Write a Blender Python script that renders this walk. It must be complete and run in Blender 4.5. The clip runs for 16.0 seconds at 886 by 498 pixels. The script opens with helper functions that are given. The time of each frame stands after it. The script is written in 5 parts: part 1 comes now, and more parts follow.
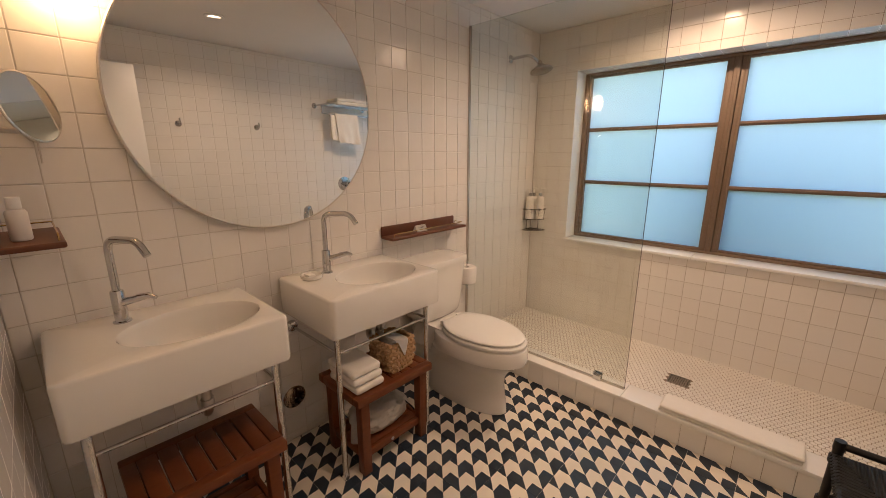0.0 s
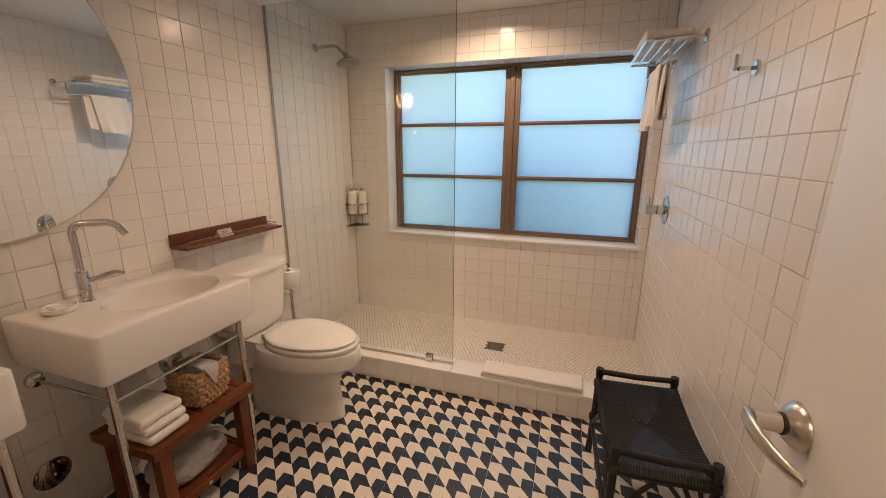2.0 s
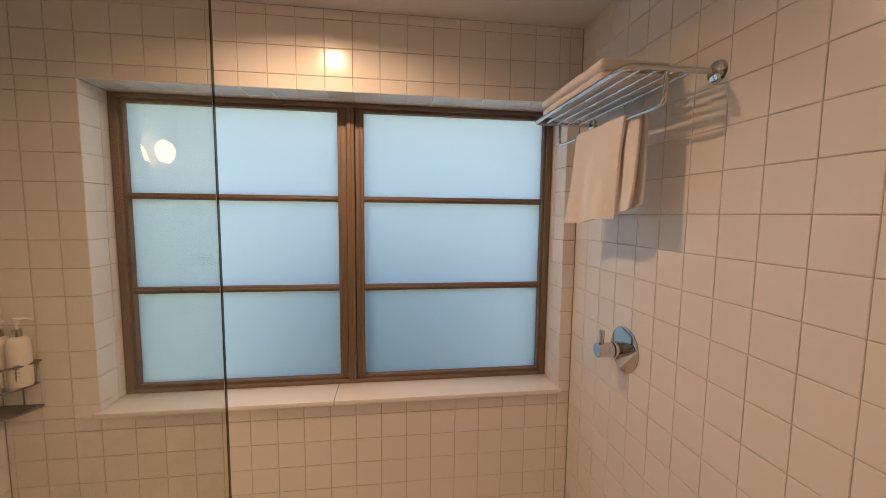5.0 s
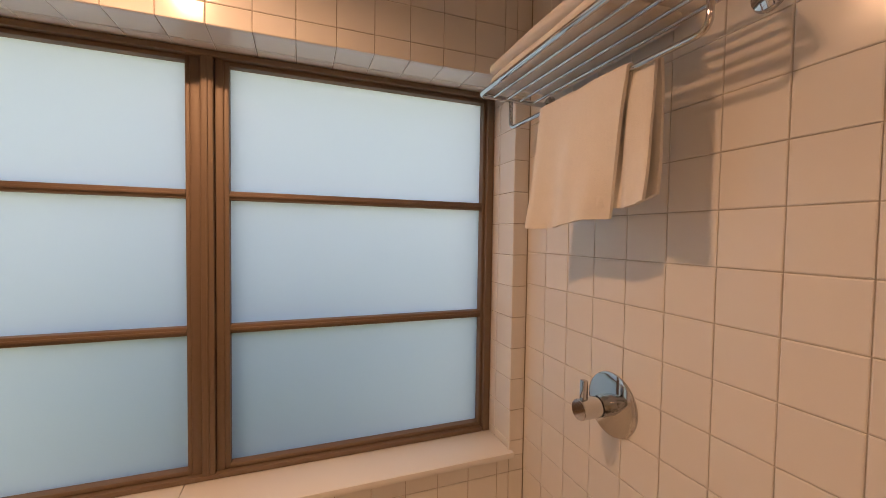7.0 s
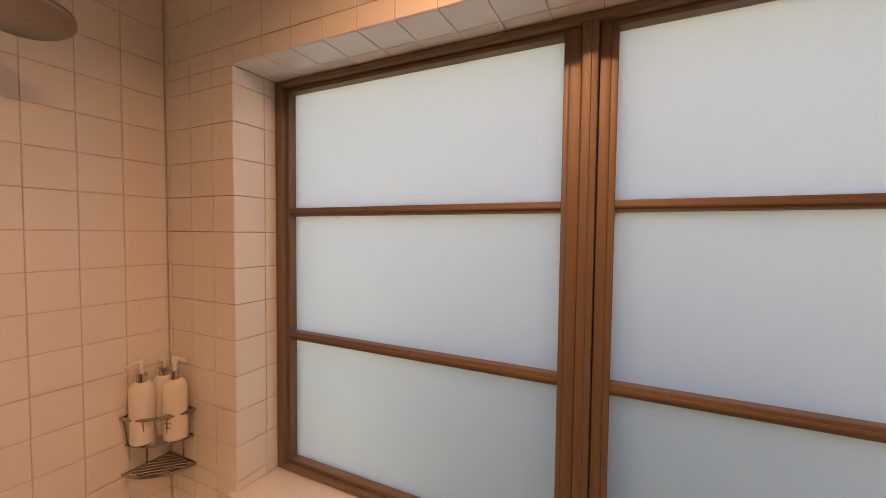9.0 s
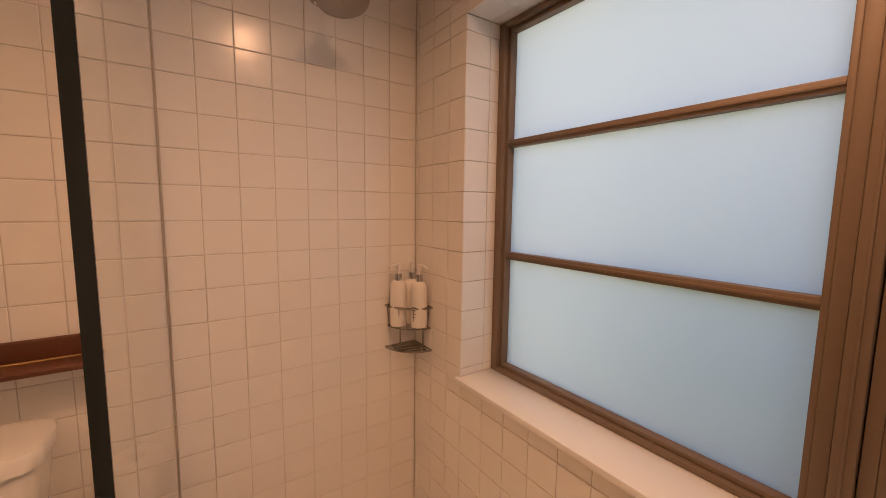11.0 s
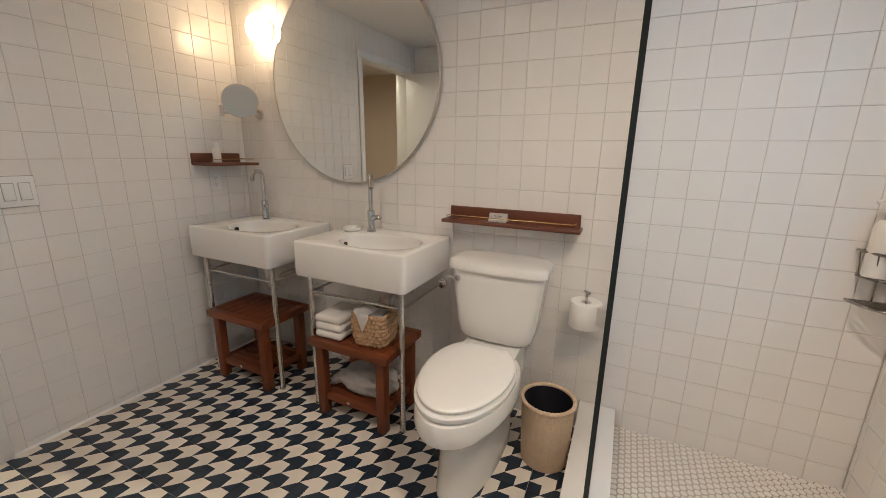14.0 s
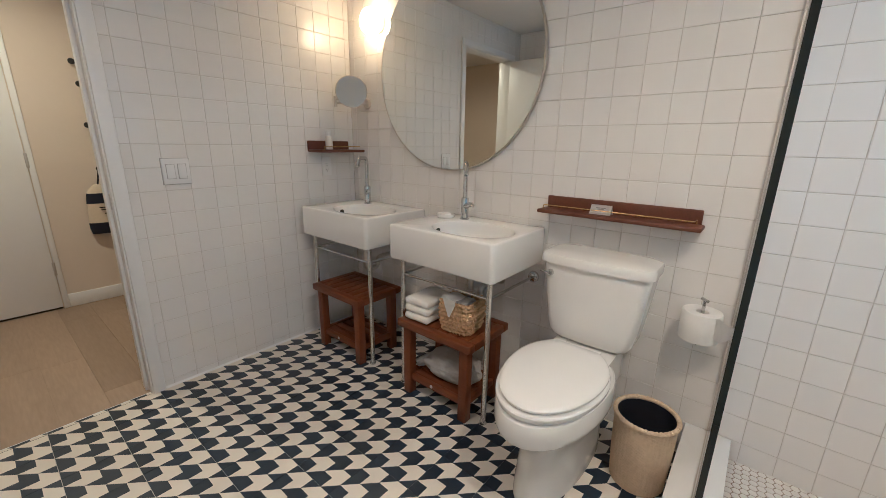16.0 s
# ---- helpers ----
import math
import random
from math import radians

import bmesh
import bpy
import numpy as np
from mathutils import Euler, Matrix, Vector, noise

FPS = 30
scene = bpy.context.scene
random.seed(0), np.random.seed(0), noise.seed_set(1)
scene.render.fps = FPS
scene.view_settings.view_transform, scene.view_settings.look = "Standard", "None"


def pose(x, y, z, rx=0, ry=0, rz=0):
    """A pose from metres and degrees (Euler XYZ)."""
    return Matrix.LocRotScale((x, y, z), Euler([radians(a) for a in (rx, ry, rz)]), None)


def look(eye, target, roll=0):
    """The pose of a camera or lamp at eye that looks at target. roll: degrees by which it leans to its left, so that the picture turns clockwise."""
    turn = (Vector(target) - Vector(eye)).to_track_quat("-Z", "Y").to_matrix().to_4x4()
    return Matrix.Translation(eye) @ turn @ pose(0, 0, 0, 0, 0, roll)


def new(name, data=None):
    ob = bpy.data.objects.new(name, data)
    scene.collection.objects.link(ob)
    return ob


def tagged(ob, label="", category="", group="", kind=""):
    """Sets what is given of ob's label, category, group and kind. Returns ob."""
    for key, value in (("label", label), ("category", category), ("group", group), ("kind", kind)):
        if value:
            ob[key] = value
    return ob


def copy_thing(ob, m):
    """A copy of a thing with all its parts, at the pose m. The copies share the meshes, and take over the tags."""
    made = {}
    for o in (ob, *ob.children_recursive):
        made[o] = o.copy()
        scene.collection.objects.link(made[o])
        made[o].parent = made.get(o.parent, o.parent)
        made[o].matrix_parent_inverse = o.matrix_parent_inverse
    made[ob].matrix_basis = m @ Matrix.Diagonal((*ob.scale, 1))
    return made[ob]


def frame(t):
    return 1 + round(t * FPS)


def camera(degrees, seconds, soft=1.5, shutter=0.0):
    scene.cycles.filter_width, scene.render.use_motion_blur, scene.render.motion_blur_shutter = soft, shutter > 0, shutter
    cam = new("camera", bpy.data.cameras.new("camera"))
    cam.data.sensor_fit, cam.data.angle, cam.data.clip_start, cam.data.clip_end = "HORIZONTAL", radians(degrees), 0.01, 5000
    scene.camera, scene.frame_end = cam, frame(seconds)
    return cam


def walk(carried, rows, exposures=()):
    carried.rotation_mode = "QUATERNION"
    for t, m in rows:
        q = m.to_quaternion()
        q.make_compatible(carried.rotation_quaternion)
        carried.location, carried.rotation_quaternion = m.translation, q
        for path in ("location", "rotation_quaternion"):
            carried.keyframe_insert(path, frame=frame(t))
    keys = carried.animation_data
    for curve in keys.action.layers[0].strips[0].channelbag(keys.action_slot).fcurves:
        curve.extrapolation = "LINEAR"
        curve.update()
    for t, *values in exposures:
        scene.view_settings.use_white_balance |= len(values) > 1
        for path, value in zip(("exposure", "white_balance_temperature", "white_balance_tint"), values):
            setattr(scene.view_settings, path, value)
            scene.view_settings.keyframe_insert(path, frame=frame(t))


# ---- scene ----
cam = camera(97.9, 16.0, soft=0.75)
PATH = [
    (0, (1.712, -0.036, 1.409), (0.384, 1.383, 0.939), 0.0),
    (0.5, (1.708, -0.037, 1.41), (0.514, 1.496, 0.933), 0.2),
    (1, (1.727, -0.03, 1.406), (0.714, 1.627, 0.927), 0.0),
    (1.5, (1.736, -0.014, 1.403), (0.936, 1.754, 0.921), 0.1),
    (2, (1.748, 0.028, 1.397), (1.141, 1.869, 0.909), 0.2),
    (2.5, (1.704, 0.129, 1.36), (1.242, 2.015, 0.881), 0.3),
    (3, (1.668, 0.361, 1.386), (1.285, 2.264, 0.902), 0.4),
    (3.5, (1.635, 0.627, 1.409), (1.317, 2.545, 0.936), 0.4),
    (4, (1.538, 0.887, 1.458), (1.349, 2.833, 1.043), 0.6),
    (4.5, (1.489, 1.094, 1.498), (1.51, 3.071, 1.193), 0.6),
    (5, (1.457, 1.294, 1.544), (1.726, 3.268, 1.362), 0.6),
    (5.2, (1.433, 1.354, 1.554), (1.808, 3.313, 1.411), 0.6),
    (7.5, (1.547, 1.888, 1.486), (2.248, 3.76, 1.422), 0.8),
    (8, (1.465, 2.024, 1.505), (1.886, 3.978, 1.418), 1.0),
    (8.5, (1.422, 2.136, 1.512), (1.149, 4.115, 1.428), 0.6),
    (9, (1.369, 2.161, 1.542), (0.5, 3.961, 1.461), 0.6),
    (9.2, (1.366, 2.148, 1.568), (0.297, 3.835, 1.461), 0.2),
    (11.3, (1.411, 2.052, 1.328), (-0.269, 3.109, 1.056), 1.1),
    (11.5, (1.403, 2.023, 1.300), (-0.307, 3.012, 0.975), 1.2),
    (12, (1.429, 1.950, 1.255), (-0.389, 2.675, 0.827), 1.0),
    (12.5, (1.452, 1.935, 1.208), (-0.466, 2.247, 0.725), 0.9),
    (13, (1.565, 1.990, 1.225), (-0.367, 1.852, 0.733), 0.8),
    (13.5, (1.668, 2.018, 1.23), (-0.202, 1.489, 0.758), 0.8),
    (14, (1.73, 2.045, 1.265), (-0.028, 1.221, 0.785), 0.9),
    (14.5, (1.732, 2.075, 1.273), (0.086, 1.048, 0.789), 0.9),
    (15, (1.75, 2.073, 1.286), (0.179, 0.934, 0.8), 1.1),
    (15.5, (1.754, 2.075, 1.284), (0.231, 0.877, 0.788), 1.0),
    (16, (1.698, 2.035, 1.237), (0.204, 0.813, 0.715), 1.0),
]
EXPOSURES = [
    (0, 1.74, 5500, 12), (1.5, 1.74, 5400, 12), (3.0, 1.55, 5500, 10), (5.2, 1.33, 6250, 17), (7.3, 1.28, 7100, 27), (8.0, 1.27, 7100, 29), (9.2, 1.14, 8200, 36), (11.3, 1.33, 7300, 33),
    (12.5, 1.58, 7500, 28), (13.0, 1.77, 6900, 19), (13.5, 1.88, 5450, 7), (14.0, 1.91, 4450, 0), (15.0, 1.94, 4250, -1), (16.0, 1.98, 4200, -1),
]
walk(cam, [(t, look(eye, target, roll)) for t, eye, target, roll in PATH], EXPOSURES)

# ---- light ----
world = bpy.data.worlds.new("sky")
scene.world = world
world.use_nodes = True
wn = world.node_tree.nodes
sky = wn.new("ShaderNodeTexSky")
sky.sky_type, sky.sun_disc, sky.sun_elevation, sky.sun_rotation = "NISHITA", False, radians(48), radians(200)
world.node_tree.links.new(sky.outputs[0], wn["Background"].inputs[0])
sky.air_density, sky.dust_density, sky.ozone_density = 1.0, 5.0, 0.4
wn["Background"].inputs[1].default_value = 0.15


def lamp(name, kind, power, colour, place, target=None, **more):
    data = bpy.data.lights.new(name, kind)
    data.energy, data.color = power, colour
    if "size" in more:
        data.shape, data.size = "DISK", more["size"]
    if "radius" in more:
        data.shadow_soft_size = more["radius"]
    if "spread" in more:
        data.spread = radians(more["spread"])
    if "angle" in more:
        data.angle = radians(more["angle"])
    ob = new(name, data)
    ob.matrix_world = look(place, target) if target else Matrix.Translation(place)
    return ob


WARM = (1.0, 0.66, 0.36)
lamp("sun", "SUN", 3.0, (1, 0.96, 0.9), (-3, -6, 8), (0, 0, 0), angle=0.5)
lamp("shower_light", "AREA", 3.9, (1.0, 0.61, 0.33), (1.17, 2.45, 2.318), (1.17, 2.45, 0), size=0.085, spread=158)
lamp("room_light", "AREA", 2.1, (1.0, 0.62, 0.35), (1.5, 1.05, 2.318), (1.5, 1.05, 0), size=0.085, spread=150)
lamp("hall_light", "AREA", 4.8, (1.0, 0.64, 0.32), (1.6, -1.0, 2.318), (1.6, -1.0, 0), size=0.1, spread=170)


# ---- materials ----
def material(name, colour, rough=0.5, metal=0.0, grain=0.0, scale=20.0, bump=0.0, bump_scale=60.0, vary=0.0, island=0.0, coat=0.0, stain=0.0, stretch=(1, 1, 1), rough_vary=0.0):
    """Procedural surface: colour with grain and stains at two scales, a tone of its own for each piece, fine relief."""
    m = bpy.data.materials.new(name)
    m.use_nodes = True
    n, l = m.node_tree.nodes, m.node_tree.links
    p = n["Principled BSDF"]
    p.inputs["Base Color"].default_value = (*colour, 1)
    p.inputs["Roughness"].default_value = rough
    p.inputs["Metallic"].default_value = metal
    p.inputs["Coat Weight"].default_value = coat
    co = n.new("ShaderNodeTexCoord")
    mp = n.new("ShaderNodeMapping")
    mp.inputs["Scale"].default_value = stretch
    l.new(co.outputs["Object"], mp.inputs["Vector"])
    tone = None

    def add(value, amount):
        """tone += (value - 0.5) * amount"""
        nonlocal tone
        k = n.new("ShaderNodeMath")
        k.operation = "MULTIPLY_ADD"
        l.new(value, k.inputs[0])
        k.inputs[1].default_value = amount
        k.inputs[2].default_value = 1 - amount / 2
        if tone is None:
            tone = k.outputs[0]
        else:
            s = n.new("ShaderNodeMath")
            s.operation = "MULTIPLY"
            l.new(tone, s.inputs[0])
            l.new(k.outputs[0], s.inputs[1])
            tone = s.outputs[0]

    def noise_at(sc, detail=4.0):
        t = n.new("ShaderNodeTexNoise")
        t.inputs["Scale"].default_value = sc
        t.inputs["Detail"].default_value = detail
        l.new(mp.outputs[0], t.inputs["Vector"])
        return t.outputs["Fac"]

    if grain:
        add(noise_at(scale), grain)
    if stain:
        add(noise_at(scale / 8, 2.0), stain)
    if vary:
        add(n.new("ShaderNodeObjectInfo").outputs["Random"], vary)
    if island:
        add(n.new("ShaderNodeNewGeometry").outputs["Random Per Island"], island)
    if tone is not None:
        v = n.new("ShaderNodeVectorMath")
        v.operation = "SCALE"
        v.inputs[0].default_value = colour
        l.new(tone, v.inputs["Scale"])
        l.new(v.outputs[0], p.inputs["Base Color"])
    if rough_vary:
        k = n.new("ShaderNodeMath")
        k.operation = "MULTIPLY_ADD"
        l.new(noise_at(scale / 3), k.inputs[0])
        k.inputs[1].default_value, k.inputs[2].default_value = rough_vary, rough - rough_vary / 2
        l.new(k.outputs[0], p.inputs["Roughness"])
    if bump:
        b = n.new("ShaderNodeBump")
        b.inputs["Strength"].default_value = 1.0
        b.inputs["Distance"].default_value = bump
        l.new(noise_at(bump_scale, 2.0), b.inputs["Height"])
        l.new(b.outputs[0], p.inputs["Normal"])
    return m


TILE = material("glazed_tile", (0.80, 0.775, 0.74), 0.2, vary=0.02, island=0.025, grain=0.02, scale=30, bump=0.0006, bump_scale=14, stain=0.03, rough_vary=0.06)
TILE_EDGE = material("glazed_tile_rim", (0.78, 0.755, 0.72), 0.45, vary=0.05, island=0.05)
GROUT = material("grout", (0.60, 0.56, 0.51), 0.9, grain=0.2, scale=60, bump=0.001, bump_scale=300, stain=0.25)
WET_GROUT = material("stained_grout", (0.41, 0.35, 0.29), 0.9, grain=0.25, scale=50, bump=0.001, bump_scale=300, stain=0.4)
PAINT = material("wall_paint", (0.78, 0.74, 0.68), 0.6, grain=0.03, scale=40, bump=0.0003, bump_scale=200, stain=0.03)
TRIM = material("white_trim_paint", (0.80, 0.79, 0.77), 0.35, grain=0.03, scale=30, bump=0.0002, bump_scale=120, stain=0.03)
CEIL = material("ceiling_paint", (0.78, 0.76, 0.73), 0.7, grain=0.03, scale=40, bump=0.0004, bump_scale=150, stain=0.03)
MARBLE = material("white_slab", (0.82, 0.81, 0.79), 0.18, grain=0.03, scale=12, stain=0.03)
CEMENT_DARK = material("dark_cement_tile", (0.019, 0.031, 0.053), 0.33, grain=0.35, scale=25, stain=0.3, vary=0.2, bump=0.0002, bump_scale=150, rough_vary=0.15)
CEMENT_LIGHT = material("cream_cement_tile", (0.76, 0.70, 0.60), 0.42, grain=0.07, scale=25, stain=0.08, vary=0.06, bump=0.0002, bump_scale=150, rough_vary=0.15)
HEX = material("hex_mosaic", (0.76, 0.73, 0.68), 0.3, vary=0.08, island=0.08, grain=0.03, scale=50)
HEX_GROUT = material("mosaic_grout", (0.26, 0.20, 0.15), 0.9, grain=0.2, scale=60, stain=0.3)
BRONZE = material("brown_aluminium", (0.20, 0.142, 0.096), 0.5, 0.1, grain=0.08, scale=60, stain=0.1, stretch=(1, 1, 12))
CHROME = material("chrome", (0.62, 0.62, 0.62), 0.07, 1.0, rough_vary=0.05, scale=40)
STEEL = material("brushed_nickel", (0.62, 0.58, 0.53), 0.28, 1.0, grain=0.06, scale=80, stretch=(1, 1, 8))
BLACK = material("black_rubber", (0.012, 0.012, 0.013), 0.5, grain=0.2, scale=60)


def glass(name, tint=(0.95, 0.99, 0.97), rough=0.0):
    m = bpy.data.materials.new(name)
    m.use_nodes = True
    p = m.node_tree.nodes["Principled BSDF"]
    p.inputs["Base Color"].default_value = (*tint, 1)
    p.inputs["Transmission Weight"].default_value = 1
    p.inputs["Roughness"].default_value = rough
    p.inputs["IOR"].default_value = 1.45
    return m


CLEAR = glass("clear_glass", (0.83, 0.85, 0.80))


def frosted_glass():
    """Etched glass: scatters the daylight that falls on its back, with a dull sheen inside."""
    m = bpy.data.materials.new("frosted_glass")
    m.use_nodes = True
    n, l = m.node_tree.nodes, m.node_tree.links
    out = n["Material Output"]
    n.remove(n["Principled BSDF"])
    tr = n.new("ShaderNodeBsdfTranslucent")
    tr.inputs[0].default_value = (0.65, 0.805, 0.85, 1)
    gl = n.new("ShaderNodeBsdfGlossy")
    gl.inputs["Roughness"].default_value = 0.35
    fr = n.new("ShaderNodeFresnel")
    fr.inputs[0].default_value = 1.4
    mx = n.new("ShaderNodeMixShader")
    l.new(fr.outputs[0], mx.inputs[0])
    l.new(tr.outputs[0], mx.inputs[1])
    l.new(gl.outputs[0], mx.inputs[2])
    l.new(mx.outputs[0], out.inputs[0])
    return m


FROST = frosted_glass()


def glow(name, colour, strength):
    m = bpy.data.materials.new(name)
    m.use_nodes = True
    p = m.node_tree.nodes["Principled BSDF"]
    p.inputs["Emission Color"].default_value = (*colour, 1)
    p.inputs["Emission Strength"].default_value = strength
    return m


MIRROR = bpy.data.materials.new("mirror_silver")
MIRROR.use_nodes = True
_p = MIRROR.node_tree.nodes["Principled BSDF"]
_p.inputs["Base Color"].default_value = (0.86, 0.88, 0.87, 1)
_p.inputs["Metallic"].default_value, _p.inputs["Roughness"].default_value = 1.0, 0.0


# ---- mesh tools ----
def mesh_of(name, bm, *mats):
    me = bpy.data.meshes.new(name)
    bm.normal_update()
    bm.to_mesh(me)
    bm.free()
    for m in mats:
        me.materials.append(m)
    return me


def smooth(me, angle=35):
    me.polygons.foreach_set("use_smooth", [True] * len(me.polygons))
    me.set_sharp_from_angle(angle=radians(angle))
    return me


def part(name, bm, mats, parent=None, label="", soft=True):
    """Links a bmesh as one mesh object under a thing or a part."""
    mats = mats if isinstance(mats, (list, tuple)) else [mats]
    me = mesh_of(name, bm, *mats)
    if soft:
        smooth(me)
    ob = new(name, me)
    ob.parent = parent
    if label:
        ob["label"] = label
    return ob


def thing(name, label, category, group="", at=(0, 0, 0), turn=0.0, kind=""):
    ob = new(name)
    ob.empty_display_size = 0.05
    ob.matrix_basis = pose(*at, 0, 0, turn)
    return tagged(ob, label, category, group, kind)


def box(bm, x0, x1, y0, y1, z0, z1, bevel=0.0, seg=2):
    got = bmesh.ops.create_cube(bm, size=1, matrix=Matrix.Translation(((x0 + x1) / 2, (y0 + y1) / 2, (z0 + z1) / 2)) @ Matrix.Diagonal((abs(x1 - x0), abs(y1 - y0), abs(z1 - z0), 1)))
    if bevel:
        vs = set(got["verts"])
        es = [e for e in bm.edges if e.verts[0] in vs and e.verts[1] in vs]
        bmesh.ops.bevel(bm, geom=es, offset=bevel, segments=seg, profile=0.5, affect="EDGES")
    return bm


def boxed(*a, **k):
    return box(bmesh.new(), *a, **k)


def rod(bm, a, b, r, r2=None, seg=14):
    a, b = Vector(a), Vector(b)
    d = b - a
    m = Matrix.Translation((a + b) / 2) @ d.to_track_quat("Z", "Y").to_matrix().to_4x4()
    bmesh.ops.create_cone(bm, cap_ends=True, segments=seg, radius1=r, radius2=r if r2 is None else r2, depth=d.length, matrix=m)
    return bm


def rounded(points, radius, steps=6):
    """A path whose corners are rounded off."""
    ps = [Vector(p) for p in points]
    out = [ps[0]]
    for a, b, c in zip(ps, ps[1:], ps[2:]):
        r = min(radius, (a - b).length * 0.49, (c - b).length * 0.49)
        p, q = b + (a - b).normalized() * r, b + (c - b).normalized() * r
        for k in range(steps + 1):
            t = k / steps
            out.append(p * (1 - t) ** 2 + b * 2 * t * (1 - t) + q * t * t)
    return out + [ps[-1]]


def tube(bm, points, r, seg=12, closed=False):
    """A round bar along a path; r may be one radius or one for each point."""
    ps = [Vector(p) for p in points]
    n = len(ps)
    rings = []
    side = None
    for i, p in enumerate(ps):
        if closed:
            d = ps[(i + 1) % n] - ps[i - 1]
        else:
            d = ps[min(i + 1, n - 1)] - ps[max(i - 1, 0)]
        d = d.normalized()
        if side is None:
            side = d.orthogonal().normalized()
        side = (side - d * side.dot(d)).normalized()
        up = d.cross(side)
        rr = r[i] if isinstance(r, (list, tuple)) else r
        rings.append([bm.verts.new(p + (side * math.cos(2 * math.pi * k / seg) + up * math.sin(2 * math.pi * k / seg)) * rr) for k in range(seg)])
    for i in range(n if closed else n - 1):
        a, b = rings[i], rings[(i + 1) % n]
        for k in range(seg):
            bm.faces.new((a[k], a[(k + 1) % seg], b[(k + 1) % seg], b[k]))
    if not closed:
        bm.faces.new(rings[0][::-1])
        bm.faces.new(rings[-1])
    return bm


def lathe(bm, profile, at=(0, 0, 0), seg=32, turn=None):
    """A body of revolution from (radius, height) pairs."""
    m = Matrix.Translation(at) @ (turn or Matrix())
    rings = []
    for r, z in profile:
        if r < 1e-6:
            rings.append([bm.verts.new(m @ Vector((0, 0, z)))])
        else:
            rings.append([bm.verts.new(m @ Vector((r * math.cos(2 * math.pi * k / seg), r * math.sin(2 * math.pi * k / seg), z))) for k in range(seg)])
    for a, b in zip(rings, rings[1:]):
        for k in range(seg):
            k2 = (k + 1) % seg
            if len(a) == 1 and len(b) > 1:
                bm.faces.new((a[0], b[k2], b[k]))
            elif len(b) == 1 and len(a) > 1:
                bm.faces.new((a[k], a[k2], b[0]))
            elif len(a) > 1:
                bm.faces.new((a[k], a[k2], b[k2], b[k]))
    bmesh.ops.recalc_face_normals(bm, faces=bm.faces)
    return bm


def loft(bm, rings, cap=(True, True)):
    """Skin over rings of points, each ring of the same length."""
    vs = [[bm.verts.new(p) for p in ring] for ring in rings]
    n = len(vs[0])
    for a, b in zip(vs, vs[1:]):
        for k in range(n):
            bm.faces.new((a[k], a[(k + 1) % n], b[(k + 1) % n], b[k]))
    if cap[0]:
        bm.faces.new(vs[0][::-1])
    if cap[1]:
        bm.faces.new(vs[-1])
    bmesh.ops.recalc_face_normals(bm, faces=bm.faces)
    return bm


AXIS_X = Matrix.Rotation(radians(90), 4, "Y")    # lathe axis to +x
AXIS_Y = Matrix.Rotation(radians(-90), 4, "X")   # lathe axis to +y

# ---- the room: plan ----
XW, YD, YW, ZC = 2.27, -0.155, 2.91, 2.33
P = 0.1073                       # pitch of the wall tiles
WX0, WX1, WZ0, WZ1, WY = 0.33, 2.213, 0.757, 2.02, 3.09   # window opening, plane of the frame
CY0, CY1, CZ = 1.965, 2.112, 0.145                        # shower kerb
SZ = 0.06                        # shower floor
DX0, DX1, DZ = 1.317, 2.100, 2.05                         # doorway
BACK = 0.008                     # thickness of the wall tiles
HY = -1.87                       # far wall of the hall


def structure(ob, label="", category=""):
    return tagged(ob, label, category, kind="structure")


def wall(name, boxes, mat, label):
    bm = bmesh.new()
    for b in boxes:
        box(bm, *b)
    return structure(part(name, bm, mat, soft=False), label, "wall")


G = 0.0028   # the grout lies this far behind the tile faces
wall_sink = wall("wall_1", [(-0.15, -G, YD - 0.12, YW + 0.3, 0, ZC)], GROUT, "wall of square glazed off-white tiles with grey grout")
wall_towel = wall("wall_2", [(XW + G, XW + 0.15, YD - 0.12, YW + 0.3, 0, ZC)], GROUT, "wall of square glazed off-white tiles with grey grout")
wall_window = wall("wall_3", [(-G, WX0 - G, YW + G, YW + 0.3, 0, ZC), (WX1 + G, XW + G, YW + G, YW + 0.3, 0, ZC), (WX0 - G, WX1 + G, YW + G, YW + 0.3, 0, WZ0 - 0.022), (WX0 - G, WX1 + G, YW + G, YW + 0.3, WZ1 + G, ZC)], WET_GROUT, "tiled shower wall with a wide window opening")
wall_door = wall("wall_4", [(-G, DX0 - 0.022, YD - 0.12, YD - G, 0, ZC), (DX1 + 0.022, XW + G, YD - 0.12, YD - G, 0, ZC), (DX0 - 0.022, DX1 + 0.022, YD - 0.12, YD - G, DZ + 0.022, ZC)], GROUT, "tiled wall with a doorway to the hall")
ceiling = structure(part("ceiling", boxed(-0.15, XW + 0.15, YD - 0.12, YW + 0.3, ZC, ZC + 0.1), CEIL, soft=False), "plain off-white painted ceiling", "ceiling")
subfloor = structure(part("floor_1", boxed(-0.15, XW + 0.15, YD - 0.02, YW + 0.3, -0.12, -0.0025), GROUT, soft=False), "patterned cement tile floor of dark blue and cream arrows", "floor")

